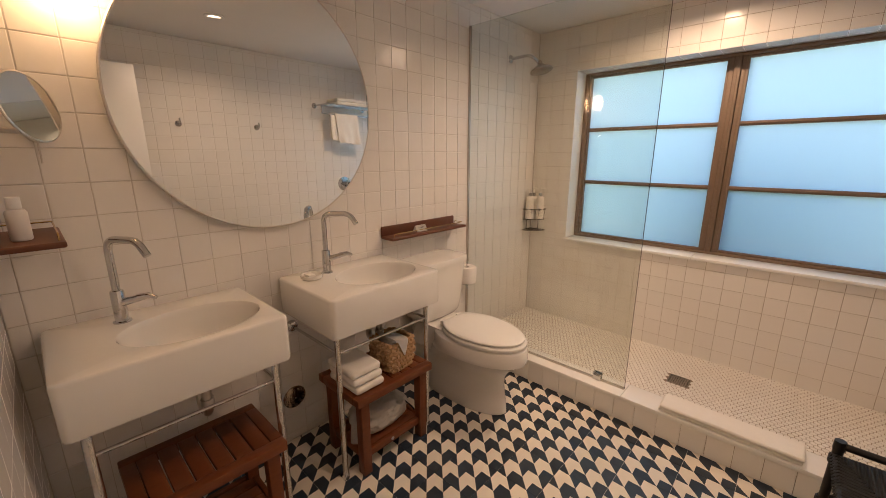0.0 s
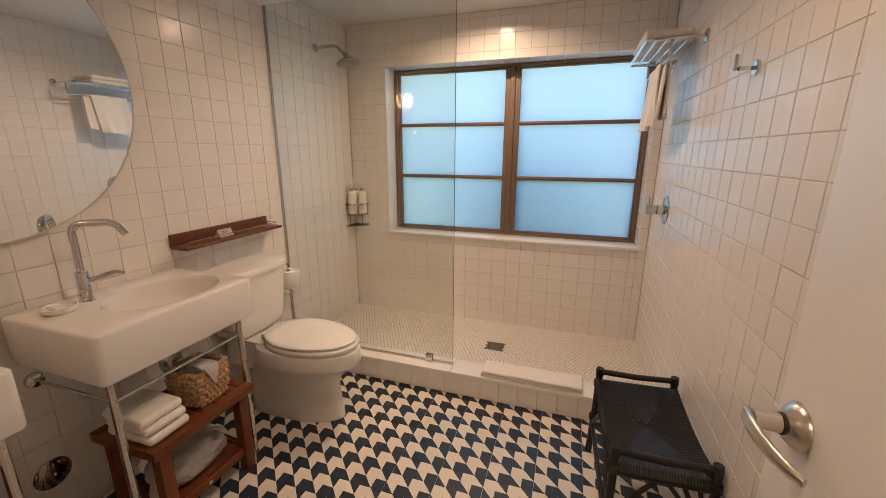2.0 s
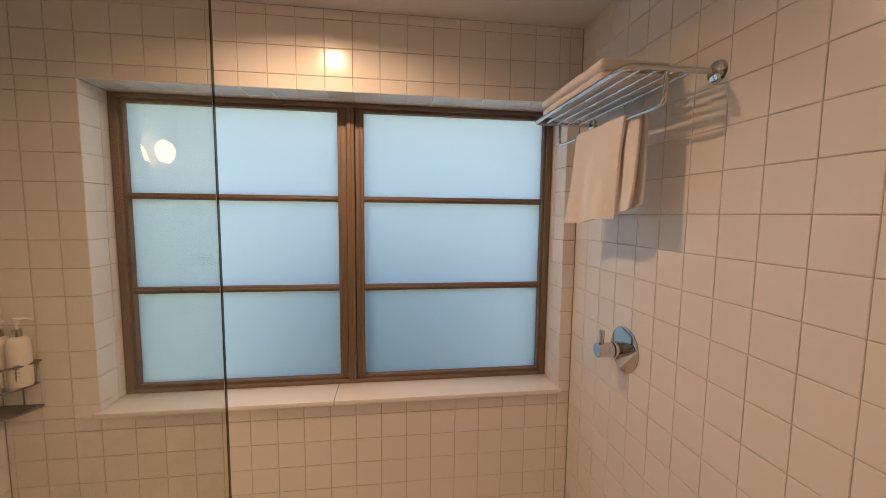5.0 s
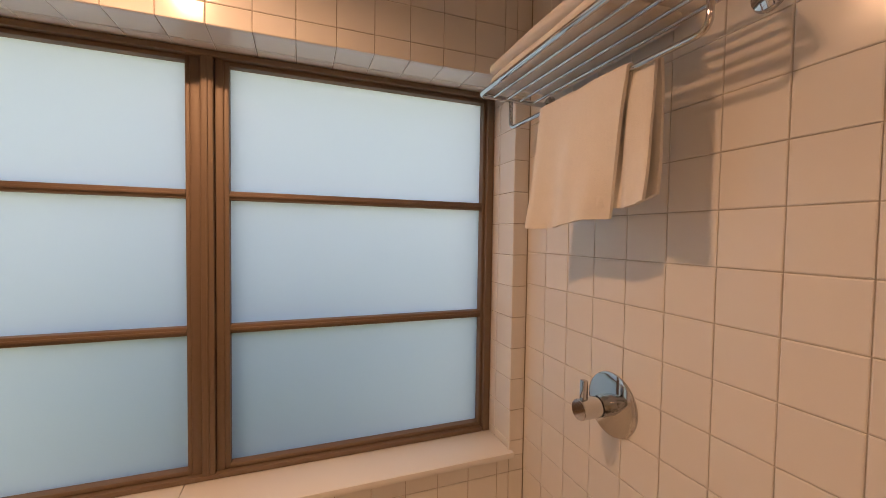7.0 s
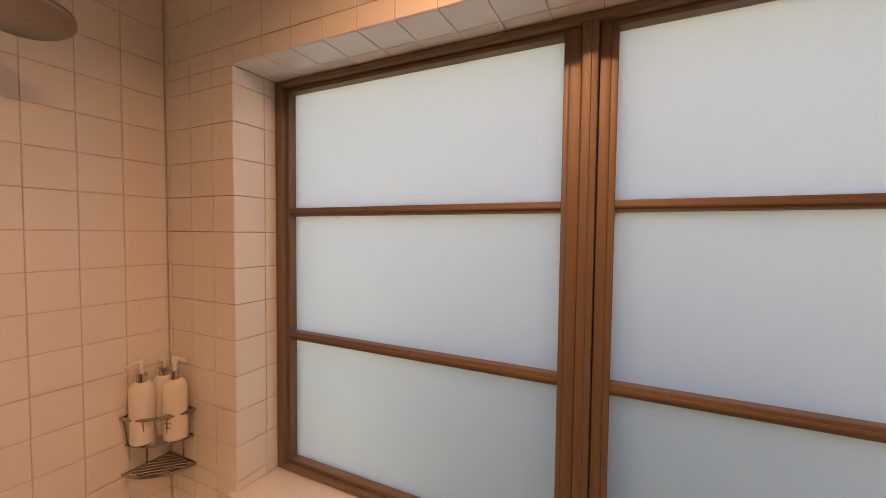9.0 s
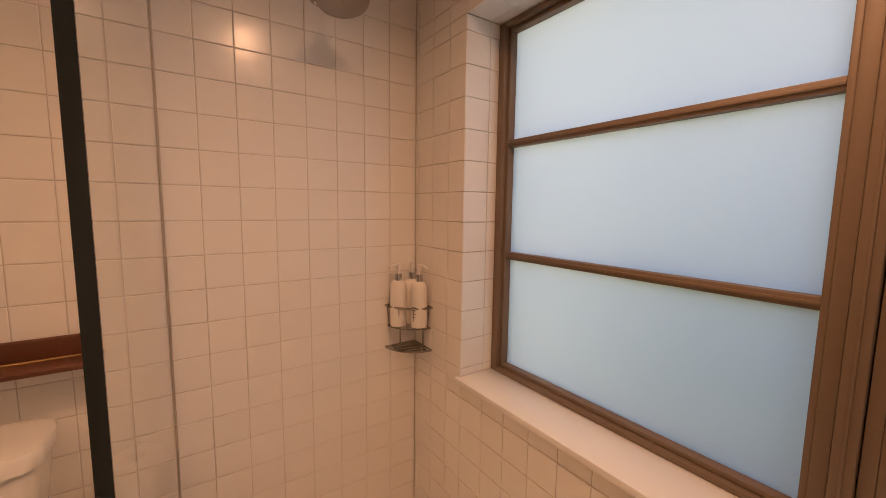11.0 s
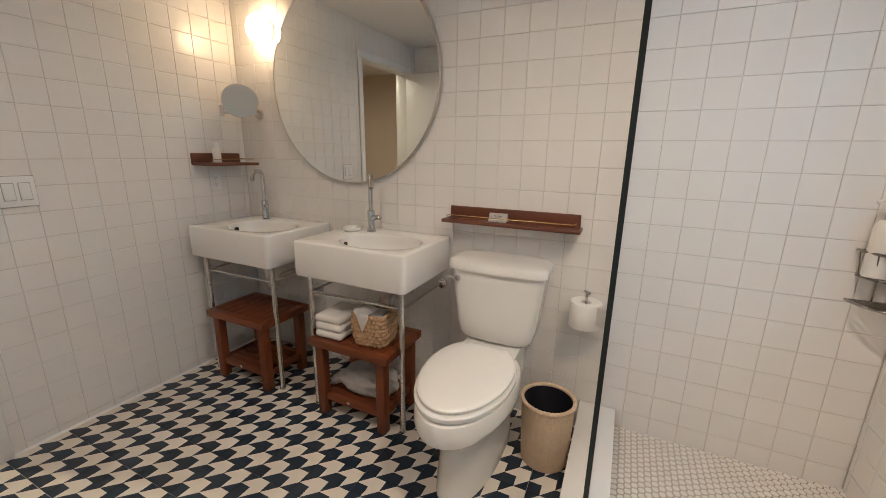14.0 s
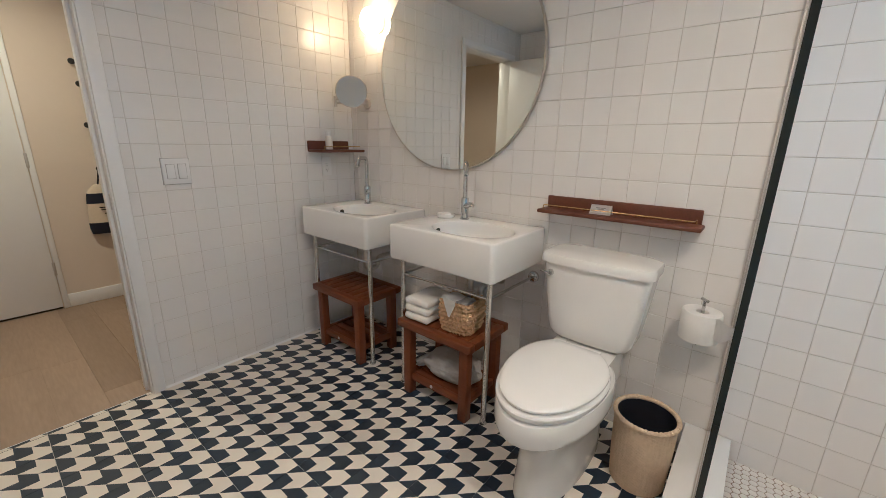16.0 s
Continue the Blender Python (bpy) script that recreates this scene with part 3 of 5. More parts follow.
def soft_block(bm, x0, x1, y0, y1, z0, z1, r, lump=0.004, seed=0.0, freq=9.0, cuts=5):
    """A soft folded cloth: a rounded block with lumps."""
    first = len(bm.verts)
    box(bm, x0, x1, y0, y1, z0, z1, r, 3)
    bm.verts.ensure_lookup_table()
    vs = bm.verts[first:]
    es = [e for e in bm.edges if e.verts[0].index >= first or e.verts[0] in vs]
    long_edges = [e for e in es if e.calc_length() > r * 2.2]
    bmesh.ops.subdivide_edges(bm, edges=long_edges, cuts=cuts, use_grid_fill=True)
    bm.verts.ensure_lookup_table()
    for v in bm.verts[first:]:
        p = v.co * freq + Vector((seed, seed * 2, 0))
        d = noise.noise_vector(p) * lump
        if v.co.z < z0 + 0.003:
            d.z = abs(d.z) * 0.2
        v.co += d
    return bm


towels = thing("towel_stack", "three folded white hand towels stacked on the stool", "towels", at=(0, 0, 0.405))
for k in range(3):
    z = k * 0.036
    bm = soft_block(bmesh.new(), 0.232 + 0.004 * k, 0.452 - 0.006 * k, 0.772 - 0.004 * k, 0.925 - 0.003 * k, z + 0.001, z + 0.037, 0.015, 0.004, k * 3.1, 11)
    part("folded_towel", bm, TERRY, towels)

# seagrass basket with a towel in it
basket = thing("basket", "square seagrass basket holding a rolled cloth", "basket", at=(0.350, 1.055, 0.4055), turn=6)
n_row = 8
for k in range(n_row):
    z = 0.010 + k * 0.0188
    half = 0.068 + 0.006 * math.sin(k / (n_row - 1) * math.pi) + 0.001 * k
    pts = []
    ring = sides(rrect(-half, half, -half, half, 0.022, 0, 4), 16)
    rs = []
    total = len(ring)
    lobes = 26
    for i, p in enumerate(ring):
        ph = 2 * math.pi * lobes * i / total / 2 + (math.pi / 2 if k % 2 else 0)
        out = p.normalized() * (0.0035 * math.sin(ph * 2))
        pts.append(p + out + Vector((0, 0, z + 0.002 * math.cos(ph * 2))))
        rs.append(0.0098 + 0.0022 * math.sin(ph * 2))
    part("coil", tube(bmesh.new(), pts, rs, 7, closed=True), SEAGRASS, basket)
part("bottom", boxed(-0.066, 0.066, -0.066, 0.066, 0.001, 0.008), SEAGRASS, basket)
bm = soft_block(bmesh.new(), -0.05, 0.05, -0.05, 0.05, 0.10, 0.150, 0.02, 0.010, 4.0, 18)
part("liner_cloth", bm, GREYCLOTH, basket, "dark crumpled cloth")
bm = bmesh.new()


def flap_point(u, v):
    """A square slip laid on the rim, one corner hanging down over the front."""
    reach = 0.115 * v * (0.72 + 0.62 * max(0.0, 1 - abs(u - 0.62) / 0.5))
    y_ = -0.056 + 0.075 * u + 0.004 * math.sin(5 * v)
    if reach < 0.082:
        return Vector((0.006 + reach, y_, 0.168 + 0.006 * math.sin(4 * u + 20 * reach)))
    return Vector((0.090 + 0.10 * (reach - 0.082), y_, 0.166 - 1.25 * (reach - 0.082)))


flap = [[flap_point(i / 9, j / 9) for i in range(10)] for j in range(10)]
vs = [[bm.verts.new(p) for p in r_] for r_ in flap]
for a, b in zip(vs, vs[1:]):
    for i in range(9):
        bm.faces.new((a[i], a[i + 1], b[i + 1], b[i]))
bmesh.ops.solidify(bm, geom=bm.faces[:], thickness=0.002)
part("napkin", bm, PAPER, basket, "folded white paper slip")

# crumpled laundry bag on the lower shelf
bag = thing("laundry_bag", "crumpled grey cotton laundry bag on the stool's lower shelf", "laundry bag", at=(0.32, 0.985, 0.106))
bm = bmesh.new()
bmesh.ops.create_icosphere(bm, subdivisions=5, radius=1)
for v in bm.verts:
    p = v.co.copy()
    r = 1 + 0.28 * noise.noise(p * 1.6) + 0.10 * (1 - abs(noise.noise(p * 4.2)))
    v.co = Vector((p.x * 0.10 * r, p.y * 0.135 * r, max(0.001, 0.06 + p.z * 0.068 * r)))
part("body", bm, GREYCLOTH, bag)
tail = [(-0.01, -0.12, 0.05), (0.03, -0.16, 0.035), (0.06, -0.19, 0.02)]
part("neck", tube(bmesh.new(), tail, [0.035, 0.028, 0.02], 10), GREYCLOTH, bag)
part("drawstring", tube(bmesh.new(), rounded([(0.06, 0.11, 0.09), (0.10, 0.13, 0.06), (0.09, 0.15, 0.03)], 0.03), 0.004, 8), NAVY, bag, "black drawstring")


# ---- mirror, wall light, shaving mirror ----
mirror = thing("round_mirror", "large round frameless wall mirror above the sinks", "mirror", at=(0.0, 0.697, 1.622))
mirror.matrix_basis = pose(0.004, 0.697, 1.622, 0, 0.2, 0.2)
part("glass", lathe(bmesh.new(), [(0, 0.024), (0.514, 0.024)], seg=128, turn=AXIS_X), MIRROR, mirror, soft=False)
part("rim", lathe(bmesh.new(), [(0.5138, 0.006), (0.5145, 0.0245), (0.518, 0.0255), (0.521, 0.024), (0.521, 0.006)], seg=128, turn=AXIS_X), STEEL, mirror, "thin metal rim")
part("backing", lathe(bmesh.new(), [(0, 0.001), (0.50, 0.001), (0.50, 0.02), (0, 0.02)], seg=64, turn=AXIS_X), BLACK, mirror)

sconce = thing("wall_light", "white opal drum-shaped wall light, lit", "wall light", at=(0.0, 0.134, 1.912))
part("base", lathe(bmesh.new(), [(0, 0.001), (0.055, 0.001), (0.055, 0.016), (0.050, 0.022), (0.045, 0.036), (0, 0.036)], seg=32, turn=AXIS_X), PLASTIC, sconce)
drum = [(0, 0.0365), (0.046, 0.0365)]
for k in range(9):
    a = radians(-90 + 180 * k / 8)
    drum.append((0.046 + 0.025 * math.cos(a), 0.070 + 0.032 * math.sin(a)))
part("shade", lathe(bmesh.new(), drum + [(0, 0.102)], seg=40, turn=AXIS_X), LAMPGLASS, sconce, "glowing opal glass shade")

shave = thing("shaving_mirror", "small round chrome shaving mirror on a wall arm", "mirror", at=(0, 0, 0))
face_n = Vector((1.54, 1.98, 0.45)).normalized()
turn_m = face_n.to_track_quat("Z", "Y").to_matrix().to_4x4()
mc = Vector((0.122, 0.006, 1.538))
part("plate", lathe(bmesh.new(), [(0, 0.001), (0.030, 0.001), (0.030, 0.012), (0.026, 0.016), (0, 0.016)], (0.0, 0.012, 1.476), 24, AXIS_X), STEEL, shave)
bm = bmesh.new()
tube(bm, [(0.012, 0.012, 1.476), (0.08, -0.05, 1.477), (0.150, -0.118, 1.478)], 0.008, 12)
rod(bm, (0.150, -0.118, 1.455), (0.150, -0.118, 1.515), 0.011)
tube(bm, [(0.150, -0.118, 1.495), (0.130, -0.07, 1.508), (mc.x - face_n.x * 0.014, mc.y - face_n.y * 0.014, mc.z - 0.01)], 0.007, 10)
part("arm", bm, STEEL, shave)
part("dish", lathe(bmesh.new(), [(0, -0.016), (0.07, -0.013), (0.092, -0.004), (0.095, 0.0), (0.095, 0.004), (0.0915, 0.005), (0.0915, 0.0035)], mc, 48, turn_m), STEEL, shave)
part("glass", lathe(bmesh.new(), [(0, 0.0036), (0.0915, 0.0036)], mc, 48, turn_m), MIRROR, shave, soft=False)
part("pull_rod", rod(bmesh.new(), mc + Vector((0.0, 0, -0.09)), mc + Vector((0.006, 0.0, -0.15)), 0.0022, seg=8), STEEL, shave)


# ---- wooden shelves ----
def wood_shelf(name, length, depth, label, m):
    """Along +x from the origin, back against y = 0, tray towards +y; top of the back panel at z = 0."""
    s = thing(name, label, "shelf", "wooden wall shelves")
    s.matrix_basis = m
    part("back_panel", boxed(0, length, 0.0008, 0.014, -0.066, 0.0, 0.005, 3), WALNUT, s)
    part("tray", boxed(-0.012, length + 0.004, 0.0142, depth, -0.068, -0.052, 0.005, 3), WALNUT, s)
    z = -0.052
    rail = rounded([(0.015, 0.03, z + 0.001), (0.015, 0.03, z + 0.02), (0.015, depth - 0.012, z + 0.02), (length - 0.02, depth - 0.012, z + 0.02), (length - 0.02, depth - 0.012, z + 0.001)], 0.008)
    part("rail", tube(bmesh.new(), rail, 0.0021, 8), BRASS, s, "thin brass rail")
    return s


M_SINKWALL = Matrix(((0, 1, 0, 0), (1, 0, 0, 0), (0, 0, 1, 0), (0, 0, 0, 1)))
wood_shelf("wall_shelf", 0.607, 0.112, "reddish wooden wall shelf with a thin brass rail above the toilet", Matrix.Translation((0, 1.885, 1.021)) @ Matrix.Rotation(radians(-90), 4, "Z"))
wood_shelf("corner_shelf", 0.30, 0.165, "small reddish wooden wall shelf with a brass rail", Matrix.Translation((0.048, YD, 1.248)))

card = thing("tent_card", "folded white printed card standing on the wooden shelf", "card", at=(0.055, 1.535, 0.9694))
bm = bmesh.new()
for sgn in (1, -1):
    a = [bm.verts.new(p) for p in ((sgn * 0.020, -0.042, 0), (sgn * 0.020, 0.042, 0), (0, 0.042, 0.038), (0, -0.042, 0.038))]
    bm.faces.new(a)
bmesh.ops.solidify(bm, geom=bm.faces[:], thickness=0.0007)
part("sheet", bm, PAPER, card, soft=False)
bm = bmesh.new()
for z, half in ((0.026, 0.020), (0.021, 0.014)):
    x = 0.020 * (1 - z / 0.038) + 0.0012
    m = Matrix.Translation((x, 0, z)) @ Matrix.Rotation(radians(-27.8), 4, "Y")
    bmesh.ops.create_cube(bm, size=1, matrix=m @ Matrix.Diagonal((0.0004, half * 2, 0.0026, 1)))
part("print", bm, INK, card, "faint grey lines of print", soft=False)

bottle = thing("lotion_bottle", "small white lotion bottle on the corner shelf", "bottle", at=(0.250, YD + 0.088, 1.1965))
bottle.scale = (1.12, 1.12, 1.16)
part("body", lathe(bmesh.new(), [(0, 0), (0.017, 0), (0.019, 0.003), (0.019, 0.062), (0.016, 0.068), (0.011, 0.07), (0, 0.07)], seg=24), BOTTLE, bottle)
part("cap", lathe(bmesh.new(), [(0, 0.07), (0.0125, 0.07), (0.0125, 0.094), (0.011, 0.096), (0, 0.096)], seg=20), PLASTIC, bottle)

# double switch on the door wall
switch = thing("light_switch", "white double rocker light switch on the tiled wall", "switch", at=(1.058, YD, 1.092))
part("plate", boxed(-0.058, 0.058, 0.0006, 0.010, -0.060, 0.060, 0.0035), PLASTIC, switch)
# slightly larger grey backing, painted shade that outlines the plate
part("shadow_gap", boxed(-0.060, 0.060, 0.0004, 0.0030, -0.062, 0.062), SHADEGREY, switch, "grey strip painted as the shade round the plate", soft=False)
for sx in (-0.024, 0.024):
    # grey sheet behind each rocker draws its shaded outline in colour
    part("rocker_well", boxed(sx - 0.0185, sx + 0.0185, 0.0098, 0.0104, -0.035, 0.035), SHADEGREY, switch, "grey strip painted as the shade round the rocker", soft=False)
    bm = boxed(sx - 0.0165, sx + 0.0165, 0.0105, 0.0150, -0.033, 0.033, 0.0015)
    for v in bm.verts:
        if v.co.y > 0.0125 and v.co.z > 0:
            v.co.y -= 0.002
    part("rocker", bm, PLASTIC, switch)


outlet = thing("wall_socket", "white wall socket under the small wooden shelf", "socket", at=(0.220, YD, 1.090))
part("plate", boxed(-0.034, 0.034, 0.0006, 0.007, -0.057, 0.057, 0.003), PLASTIC, outlet)
part("insert", boxed(-0.0165, 0.0165, 0.0071, 0.0085, -0.033, 0.033, 0.0006), PLASTIC, outlet)
for dz in (-0.018, 0.018):
    for dx, half in ((-0.0065, 0.0045), (0.0065, 0.0035)):
        part("slot", boxed(dx - 0.0012, dx + 0.0012, 0.0086, 0.0089, dz - half, dz + half), HOLESHADE, outlet, soft=False)
    part("earth_hole", lathe(bmesh.new(), [(0, 0.0004), (0.0028, 0.0004), (0.0028, 0), (0, 0)], (0, 0.0086, dz - 0.011), 12, AXIS_Y), HOLESHADE, outlet)

# ---- toilet ----
toilet = thing("toilet", "white two-piece ceramic toilet, lid closed", "toilet", at=(0.012, 1.578, 0))


def egg(x0, x1, w, z, n=40, back=0.42, square=0.0):
    """An oval ring from x0 (back) to x1 (front), half-width w; widest at the share back of its length."""
    out = []
    xm = x0 + (x1 - x0) * back
    for k in range(n):
        a = 2 * math.pi * k / n
        c, s_ = math.cos(a), math.sin(a)
        if c >= 0:
            out.append(Vector((xm + (x1 - xm) * c, w * s_, z)))
        else:
            e = 1 - square
            out.append(Vector((xm - (xm - x0) * abs(c) ** e, w * math.copysign(abs(s_) ** (1 - square * 0.6), s_), z)))
    return out


bm = bmesh.new()
loft(bm, [egg(0.10, 0.655, 0.118, 0.0, square=0.5), egg(0.10, 0.662, 0.122, 0.006, square=0.5), egg(0.10, 0.656, 0.119, 0.06, square=0.5), egg(0.10, 0.640, 0.114, 0.16, square=0.5), egg(0.10, 0.645, 0.118, 0.205, square=0.45), egg(0.12, 0.668, 0.138, 0.240, square=0.4), egg(0.14, 0.710, 0.162, 0.275, square=0.3), egg(0.16, 0.742, 0.178, 0.297, square=0.25), egg(0.165, 0.756, 0.184, 0.306, square=0.25), egg(0.17, 0.764, 0.188, 0.311, square=0.2), egg(0.18, 0.770, 0.190, 0.330, square=0.2), egg(0.18, 0.768, 0.189, 0.372, square=0.2), egg(0.182, 0.763, 0.185, 0.384, square=0.2), egg(0.188, 0.752, 0.176, 0.390, square=0.2)])
for v in bm.verts:
    v.co.z *= 1.088
    v.co.x += 0.004
    v.co.y *= 0.955
bowl = part("bowl", bm, CERAMIC, toilet)
deck = sides(rrect(0.03, 0.30, -0.125, 0.125, 0.03, 0), 4)
part("deck", loft(bmesh.new(), [[p + Vector((0, 0, z)) for p in deck] for z in (0.28, 0.425, 0.433)]), CERAMIC, toilet)


def cut_egg(x1, w, z, x0=0.205, xc=0.238):
    """An oval with a straight back edge."""
    return [Vector((max(xc, p.x) + 0.032, p.y, z + 0.034)) for p in egg(x0, x1, w, z, n=64, back=0.44)]


part("seat", loft(bmesh.new(), [cut_egg(0.724, 0.170, 0.3945), cut_egg(0.730, 0.176, 0.397), cut_egg(0.732, 0.178, 0.402), cut_egg(0.732, 0.178, 0.412), cut_egg(0.728, 0.174, 0.4165), cut_egg(0.720, 0.166, 0.418)]), SEATP, toilet)
# black slab in place of the shade between bowl and seat
part("seat_buffer", loft(bmesh.new(), [cut_egg(0.712, 0.158, 0.3885), cut_egg(0.712, 0.158, 0.3944)]), LINER_SHADE, toilet, "black sheet painted as the shade under the seat")
bm = bmesh.new()
loft(bm, [cut_egg(0.708, 0.160, 0.4185), cut_egg(0.714, 0.166, 0.4215), cut_egg(0.718, 0.170, 0.4255), cut_egg(0.718, 0.170, 0.4325), cut_egg(0.714, 0.166, 0.4365), cut_egg(0.703, 0.155, 0.4395, xc=0.242), cut_egg(0.66, 0.11, 0.4425, 0.25, 0.275), cut_egg(0.56, 0.05, 0.4435, 0.34, 0.36)])
part("lid", bm, SEATP, toilet)
for hy in (-0.07, 0.07):
    part("hinge", boxed(0.245, 0.284, hy - 0.018, hy + 0.018, 0.4335, 0.468, 0.005), SEATP, toilet)


def tank_ring(w, x1, z, bow):
    out = []
    for p in sides(rrect(0.012, x1, -w, w, 0.035, z, 6), 10):
        q = p.copy()
        if q.x > 0.1:
            q.x += bow * (1 - (q.y / w) ** 2)
        out.append(q)
    return out


part("tank", loft(bmesh.new(), [tank_ring(0.120, 0.155, 0.434, 0.008), tank_ring(0.143, 0.170, 0.438, 0.010), tank_ring(0.160, 0.180, 0.452, 0.013), tank_ring(0.172, 0.186, 0.475, 0.016), tank_ring(0.181, 0.189, 0.52, 0.018), tank_ring(0.196, 0.192, 0.64, 0.02), tank_ring(0.208, 0.195, 0.753, 0.022), tank_ring(0.208, 0.195, 0.768, 0.022)]), CERAMIC, toilet)
part("tank_lid", loft(bmesh.new(), [tank_ring(0.212, 0.198, 0.7685, 0.022), tank_ring(0.219, 0.206, 0.772, 0.024), tank_ring(0.220, 0.207, 0.800, 0.024), tank_ring(0.216, 0.203, 0.810, 0.024), tank_ring(0.19, 0.18, 0.816, 0.02), tank_ring(0.10, 0.12, 0.817, 0.01)]), CERAMIC, toilet)
bm = bmesh.new()
lathe(bm, [(0, 0.014), (0.010, 0.014), (0.013, 0.006), (0.014, 0), (0, 0)], (0.203, -0.168, 0.728), 18, AXIS_X)
part("flush_rosette", bm, CHROME, toilet)
part("flush_lever", tube(bmesh.new(), [(0.215, -0.168, 0.728), (0.221, -0.184, 0.730), (0.217, -0.208, 0.733)], [0.006, 0.005, 0.0055], 10), CHROME, toilet)
part("supply_hose", tube(bmesh.new(), rounded([(-0.008, -0.19, 0.17), (0.06, -0.19, 0.17), (0.06, -0.15, 0.30), (0.07, -0.12, 0.44)], 0.04), 0.006, 10), STEEL, toilet, "braided supply hose")
part("stop_valve", lathe(bmesh.new(), [(0, 0.05), (0.016, 0.05), (0.018, 0.02), (0.026, 0.004), (0.028, 0.0), (0, 0)], (-0.0115, -0.19, 0.17), 18, AXIS_X), CHROME, toilet)

# toilet paper on an upright post
roll = thing("toilet_paper", "white toilet roll on an upright chrome holder", "toilet paper", at=(0.080, 1.946, 0.0))
part("holder", tube(bmesh.new(), rounded([(0.001, 0, 0.535), (0.0, 0, 0.535), (0.0, 0, 0.705)], 0.01), 0.006, 10), CHROME, roll)
bm = bmesh.new()
rod(bm, (-0.0795, 0, 0.533), (0.0, 0, 0.533), 0.0065)
lathe(bm, [(0, 0.012), (0.018, 0.012), (0.022, 0.0), (0, 0)], (-0.0796, 0, 0.533), 20, AXIS_X)
part("bracket", bm, CHROME, roll)
part("finial", rod(bmesh.new(), (-0.012, -0.010, 0.708), (0.012, 0.010, 0.708), 0.0062), CHROME, roll)
part("paper_roll", lathe(bmesh.new(), [(0.021, 0.540), (0.063, 0.538), (0.065, 0.542), (0.0655, 0.60), (0.065, 0.643), (0.062, 0.648), (0.021, 0.645), (0.0205, 0.60), (0.021, 0.540)], (0, 0, 0.018), 40), PAPER, roll)
bm = bmesh.new()
sheet = []
for j in range(9):
    v = j / 8
    row = []
    for i in range(11):
        u = i / 10
        row.append(Vector((0.050 - 0.045 * u + 0.01 * math.sin(u * 3), 0.03 + 0.068 * u, 0.655 - 0.062 * v - 0.012 * u + 0.012 * math.sin(u * 5 + v * 2))))
    sheet.append(row)
vs = [[bm.verts.new(p) for p in r_] for r_ in sheet]
for a, b in zip(vs, vs[1:]):
    for i in range(10):
        bm.faces.new((a[i], a[i + 1], b[i + 1], b[i]))
bmesh.ops.solidify(bm, geom=bm.faces[:], thickness=0.0012)
part("loose_sheet", bm, PAPER, roll)

# waste bin
bin_ = thing("waste_bin", "round woven jute waste bin with a dark liner", "waste bin", at=(0.268, 1.853, 0.0))
prof = [(0, 0.0), (0.090, 0.0)]
for k in range(46):
    z = 0.003 + k * 0.006
    r = 0.095 + 0.011 * k / 45 + 0.002 * math.sin(k / 45 * math.pi)
    prof += [(r - 0.0004, z), (r + 0.0004, z + 0.003)]
prof += [(0.106, 0.281), (0.102, 0.281)]
bm = lathe(bmesh.new(), prof, seg=176)
for v in bm.verts:
    a = math.atan2(v.co.y, v.co.x)
    if v.co.xy.length > 0.05:
        k = 1 + 0.005 * math.sin(a * 44) + 0.004 * math.sin(a * 22 + v.co.z * 520) + 0.012 * math.sin(a * 3 + 1) * v.co.z / 0.28
        v.co.x *= k
        v.co.y *= k
part("body", bm, JUTE, bin_)
ring = [Vector((0.106 * math.cos(a), 0.106 * math.sin(a), 0.286 + 0.002 * math.sin(a * 40))) for a in [2 * math.pi * k / 96 for k in range(96)]]
part("rim", tube(bmesh.new(), ring, 0.0085, 10, closed=True), JUTE, bin_)
part("liner", lathe(bmesh.new(), [(0.1, 0.28), (0.097, 0.2), (0.09, 0.02), (0, 0.012)], seg=48), LINER_SHADE, bin_, "dark navy liner")

# ---- shower ----
head = thing("overhead_shower", "round chrome shower head on a wall arm", "shower", at=(0, 2.513, 2.086))
part("flange", lathe(bmesh.new(), [(0, 0.012), (0.016, 0.012), (0.027, 0.005), (0.029, 0.0005), (0, 0.0005)], seg=24, turn=AXIS_X), CHROME, head)
part("arm", tube(bmesh.new(), rounded([(0.004, 0, 0), (0.165, 0, 0.004), (0.225, 0, -0.055)], 0.05), 0.0105, 14), CHROME, head)
tilt = Matrix.Translation((0.252, 0, -0.112)) @ Matrix.Rotation(radians(-14), 4, "Y") @ Matrix.Diagonal((1.28, 1.28, 1.0, 1))
ROSE = material("dull_shower_metal", (0.33, 0.31, 0.29), 0.3, 1.0, grain=0.1, scale=30)
part("rose", lathe(bmesh.new(), [(0, 0.066), (0.012, 0.066), (0.014, 0.045), (0.024, 0.034), (0.052, 0.014), (0.060, 0.006), (0.060, -0.002), (0.055, -0.006), (0, -0.006)], (0, 0, 0), 36, tilt), ROSE, head)
bm = bmesh.new()
for ring_r, count in ((0.0, 1),):
    for k in range(count):
        a = 2 * math.pi * k / count
        c = tilt @ Vector((ring_r * math.cos(a), ring_r * math.sin(a), -0.006))
        d = tilt @ Vector((ring_r * math.cos(a), ring_r * math.sin(a), -0.009))
        rod(bm, c, d, 0.0017, seg=6)
part("centre_screw", bm, ROSE, head)

mixer = thing("shower_mixer", "round chrome shower mixer on the tiled wall", "shower mixer", at=(XW, 2.512, 1.078))
OUT = Matrix.Rotation(radians(-90), 4, "Y")
part("plate", lathe(bmesh.new(), [(0, 0.008), (0.074, 0.007), (0.079, 0.004), (0.080, 0.0006), (0, 0.0006)], seg=48, turn=OUT), CHROME, mixer)
